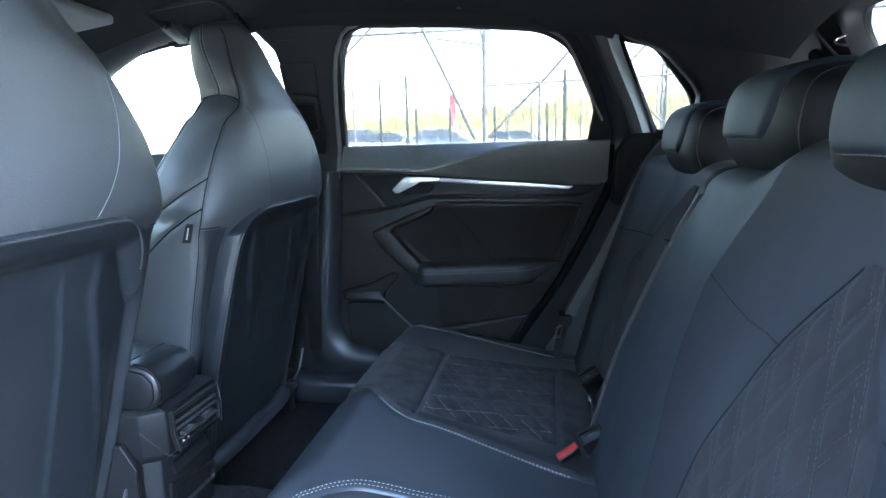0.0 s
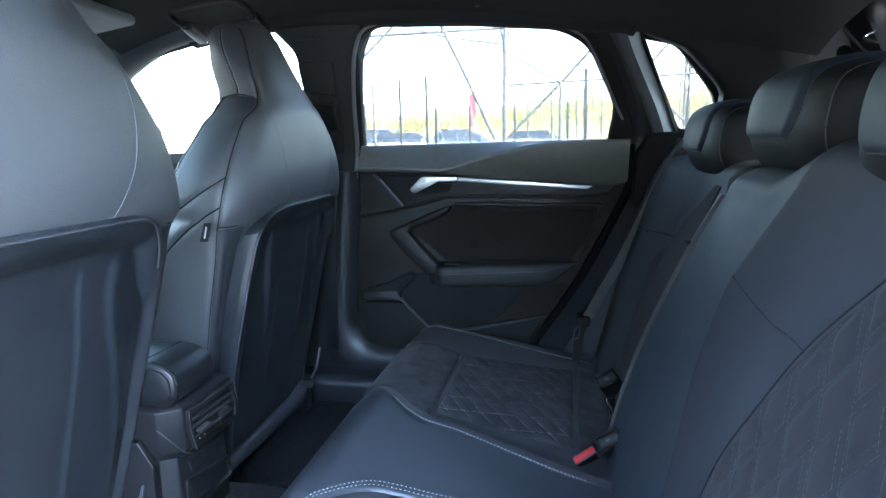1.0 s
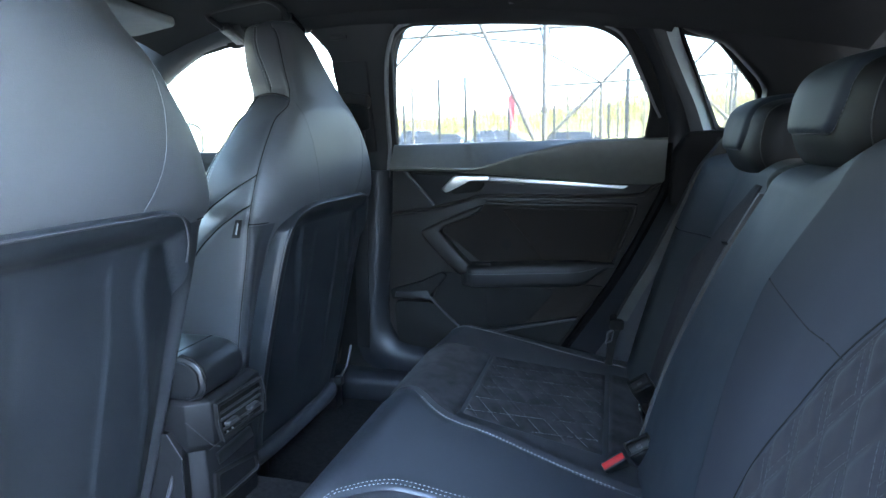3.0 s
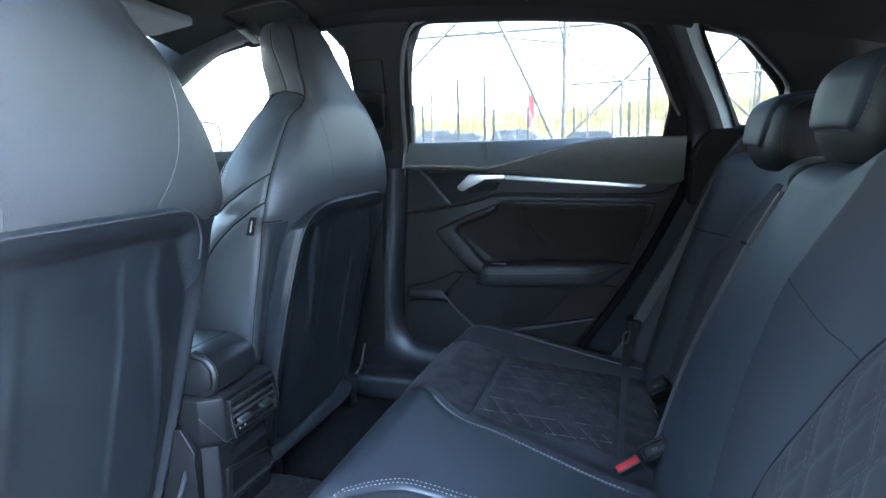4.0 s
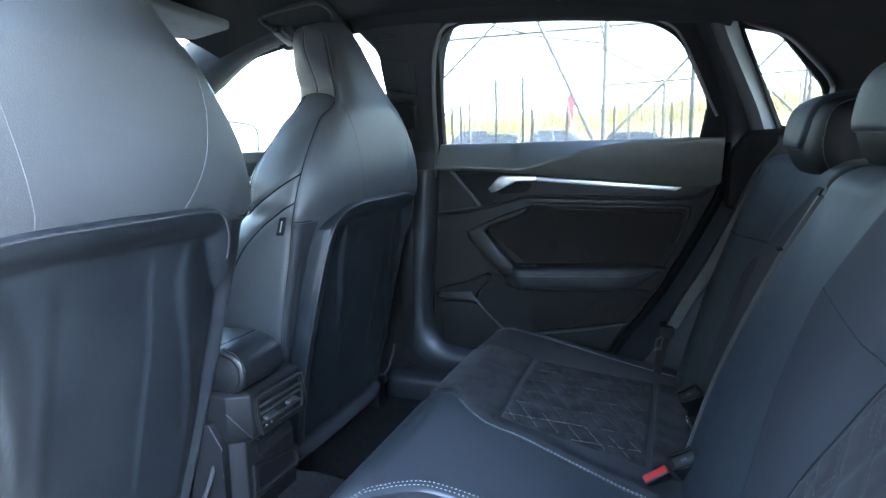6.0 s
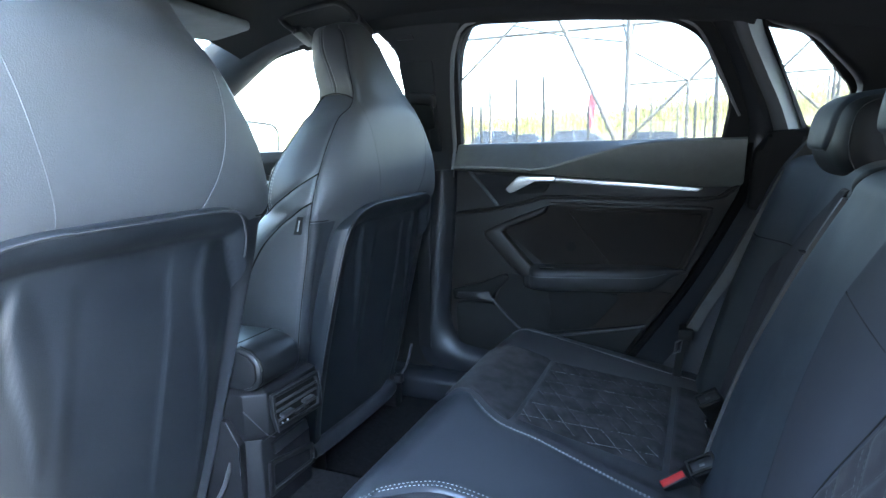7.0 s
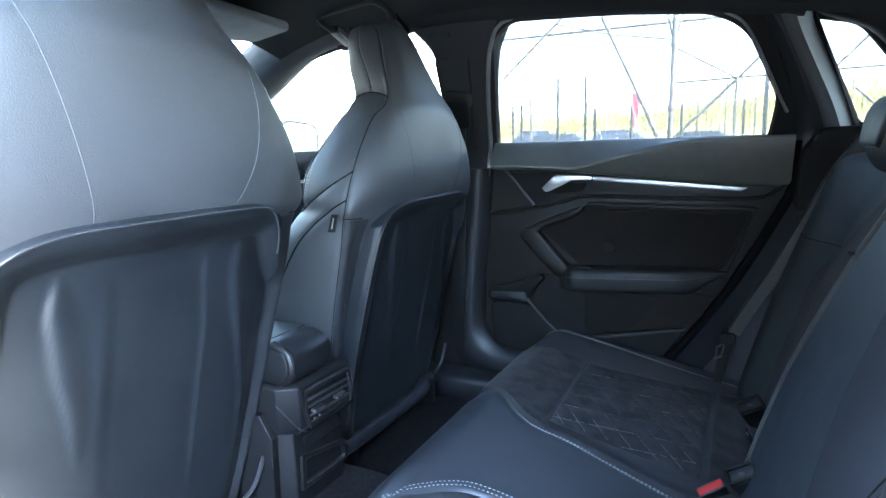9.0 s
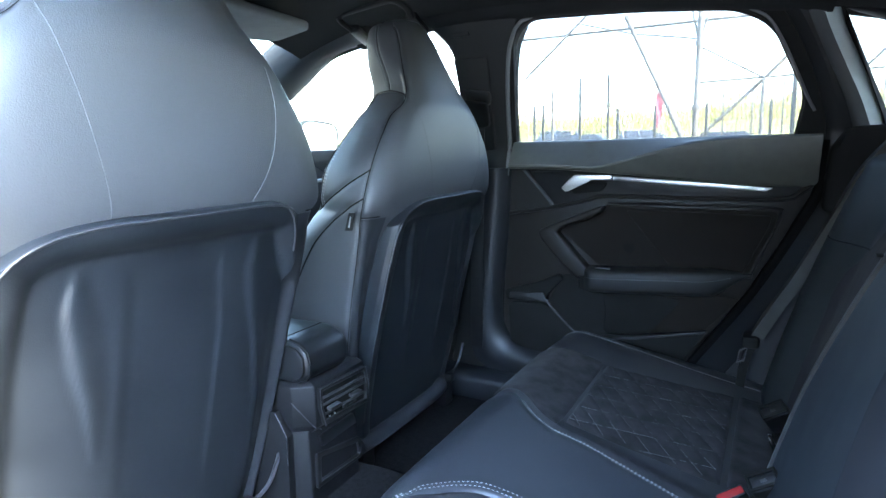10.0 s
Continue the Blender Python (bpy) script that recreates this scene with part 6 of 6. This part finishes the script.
wires = []
for i in range(150):
    x = -10 + i * 0.11
    wires.append(box(x - 0.004, x + 0.004, 18.03, 18.038, 0.05, 1.95, 0))
for i in range(10):
    wires.append(box(-10, 6.5, 18.02, 18.03, 0.1 + i * 0.2, 0.106 + i * 0.2, 0))
tagged(part("mesh_wires", merge(*wires), POST, fence), kind="stuff")
fence2 = thing("tall_fence", (0, 30, 0), "pale tall mesh fence in front of the bank", "fence")
for i in range(26):
    part("post", box(-1.7 + i * 1.2, -1.62 + i * 1.2, 30, 30.08, 0, 3.5, 0.01), STEEL, fence2)
w2 = [box(-1.7 + i * 0.2, -1.69 + i * 0.2, 30.03, 30.04, 0.05, 3.45, 0) for i in range(140)] + [box(-1.7, 28, 30.02, 30.03, 0.4 + i * 0.5, 0.415 + i * 0.5, 0) for i in range(7)]
tagged(part("mesh_wires", merge(*w2), STEEL, fence2), kind="stuff")

flag = thing("flag", (-3.8, 25.9, 0), "narrow red feather flag on a slim pole", "flag")
part("pole", tube(curve([(-3.93, 25.9, 0), (-3.93, 25.9, 2.2), (-3.9, 25.9, 2.9), (-3.75, 25.9, 3.05)], 5), 0.02, 8), STEEL, flag)
part("cloth", slab(lambda u, v: (-3.92 + 0.44 * u * (1 - 0.70 * (1 - v)) + 0.02 * math.sin(8 * v), 25.9 + 0.03 * math.sin(6 * u + 9 * v), 1.5 + 1.45 * v), lin(0, 1, 8), lin(0, 1, 14),
                   lambda u, v: (-3.92 + 0.44 * u * (1 - 0.70 * (1 - v)) + 0.02 * math.sin(8 * v), 25.905 + 0.03 * math.sin(6 * u + 9 * v), 1.5 + 1.45 * v)), FLAG, flag)


def parked_car(x, y, paint, label, rot=0.0, roof_z=1.45):
    car = thing("parked_car", (0, 0, 0), label, "car", "parked cars")
    lower = [(-2.1, 0.35), (-2.15, 0.62), (-2.05, 0.78), (-1.2, 0.90), (1.5, 0.95), (2.05, 0.90), (2.12, 0.60), (2.05, 0.32)]
    part("body", prism(rounded(lower, 0.12), lambda a, b, d: (a, d, b), -0.88, 0.88, 0.08, 3), paint, car)
    rings = []
    for k, (z, a, b, w) in enumerate(((0.90, -1.25, 1.85, 0.80), (1.15, -0.80, 1.62, 0.72), (1.36, -0.42, 1.35, 0.62), (roof_z, -0.10, 1.05, 0.52))):
        rings.append([(px, py, z) for px, py in rounded([(a, -w), (b, -w), (b, w), (a, w)], 0.15)])
    part("cabin", loft(rings), CAR_GLASS, car, "dark glazed cabin", 50)
    part("roof", slab(lambda u, v: (0.45 + u * 0.75, v * 0.58, roof_z - 0.03 + 0.04 * (1 - u * u) * (1 - v * v) + 0.015), lin(-1, 1, 8), lin(-1, 1, 8), lambda u, v: (0.45 + u * 0.75, v * 0.58, roof_z - 0.06)), paint, car)
    for px in (-1.3, 1.3):
        for k in (-1, 1):
            wheel = part("wheel", tube([(px, k * 0.70, 0.32), (px, k * 0.89, 0.32)], 0.32, 20), RUBBER, car)
            part("rim", tube([(px, k * 0.89, 0.32), (px, k * 0.90, 0.32)], 0.2, 16), ALU, wheel)
    for k in (-1, 1):
        for px in (-0.55, 0.55, 1.3):
            part("window_post", tube([(px - 0.15, k * 0.80, 0.93), (px, k * 0.56, roof_z - 0.02)], 0.03, 6), paint, car)
        part("mirror", box(-0.85, -0.72, k * 0.98 - 0.08, k * 0.98 + 0.08, 0.95, 1.08, 0.03), paint, car)
    car.matrix_basis = pose(x, y, 0, 0, 0, rot)
    return car


parked_car(-9.1, 30, CAR_BLUE, "small blue hatchback parked outside", 200, 1.62)
parked_car(-4.9, 30, CAR_GREY, "blue-grey estate car parked outside", 195, 1.52)
parked_car(-13.2, 31, CAR_WHITE, "white car parked outside", 200, 1.4)
parked_car(-7.0, 27, CAR_WHITE, "low white car parked outside", 185, 1.12)
parked_car(-1.2, 32, CAR_WHITE, "white car parked outside", 180, 1.25)
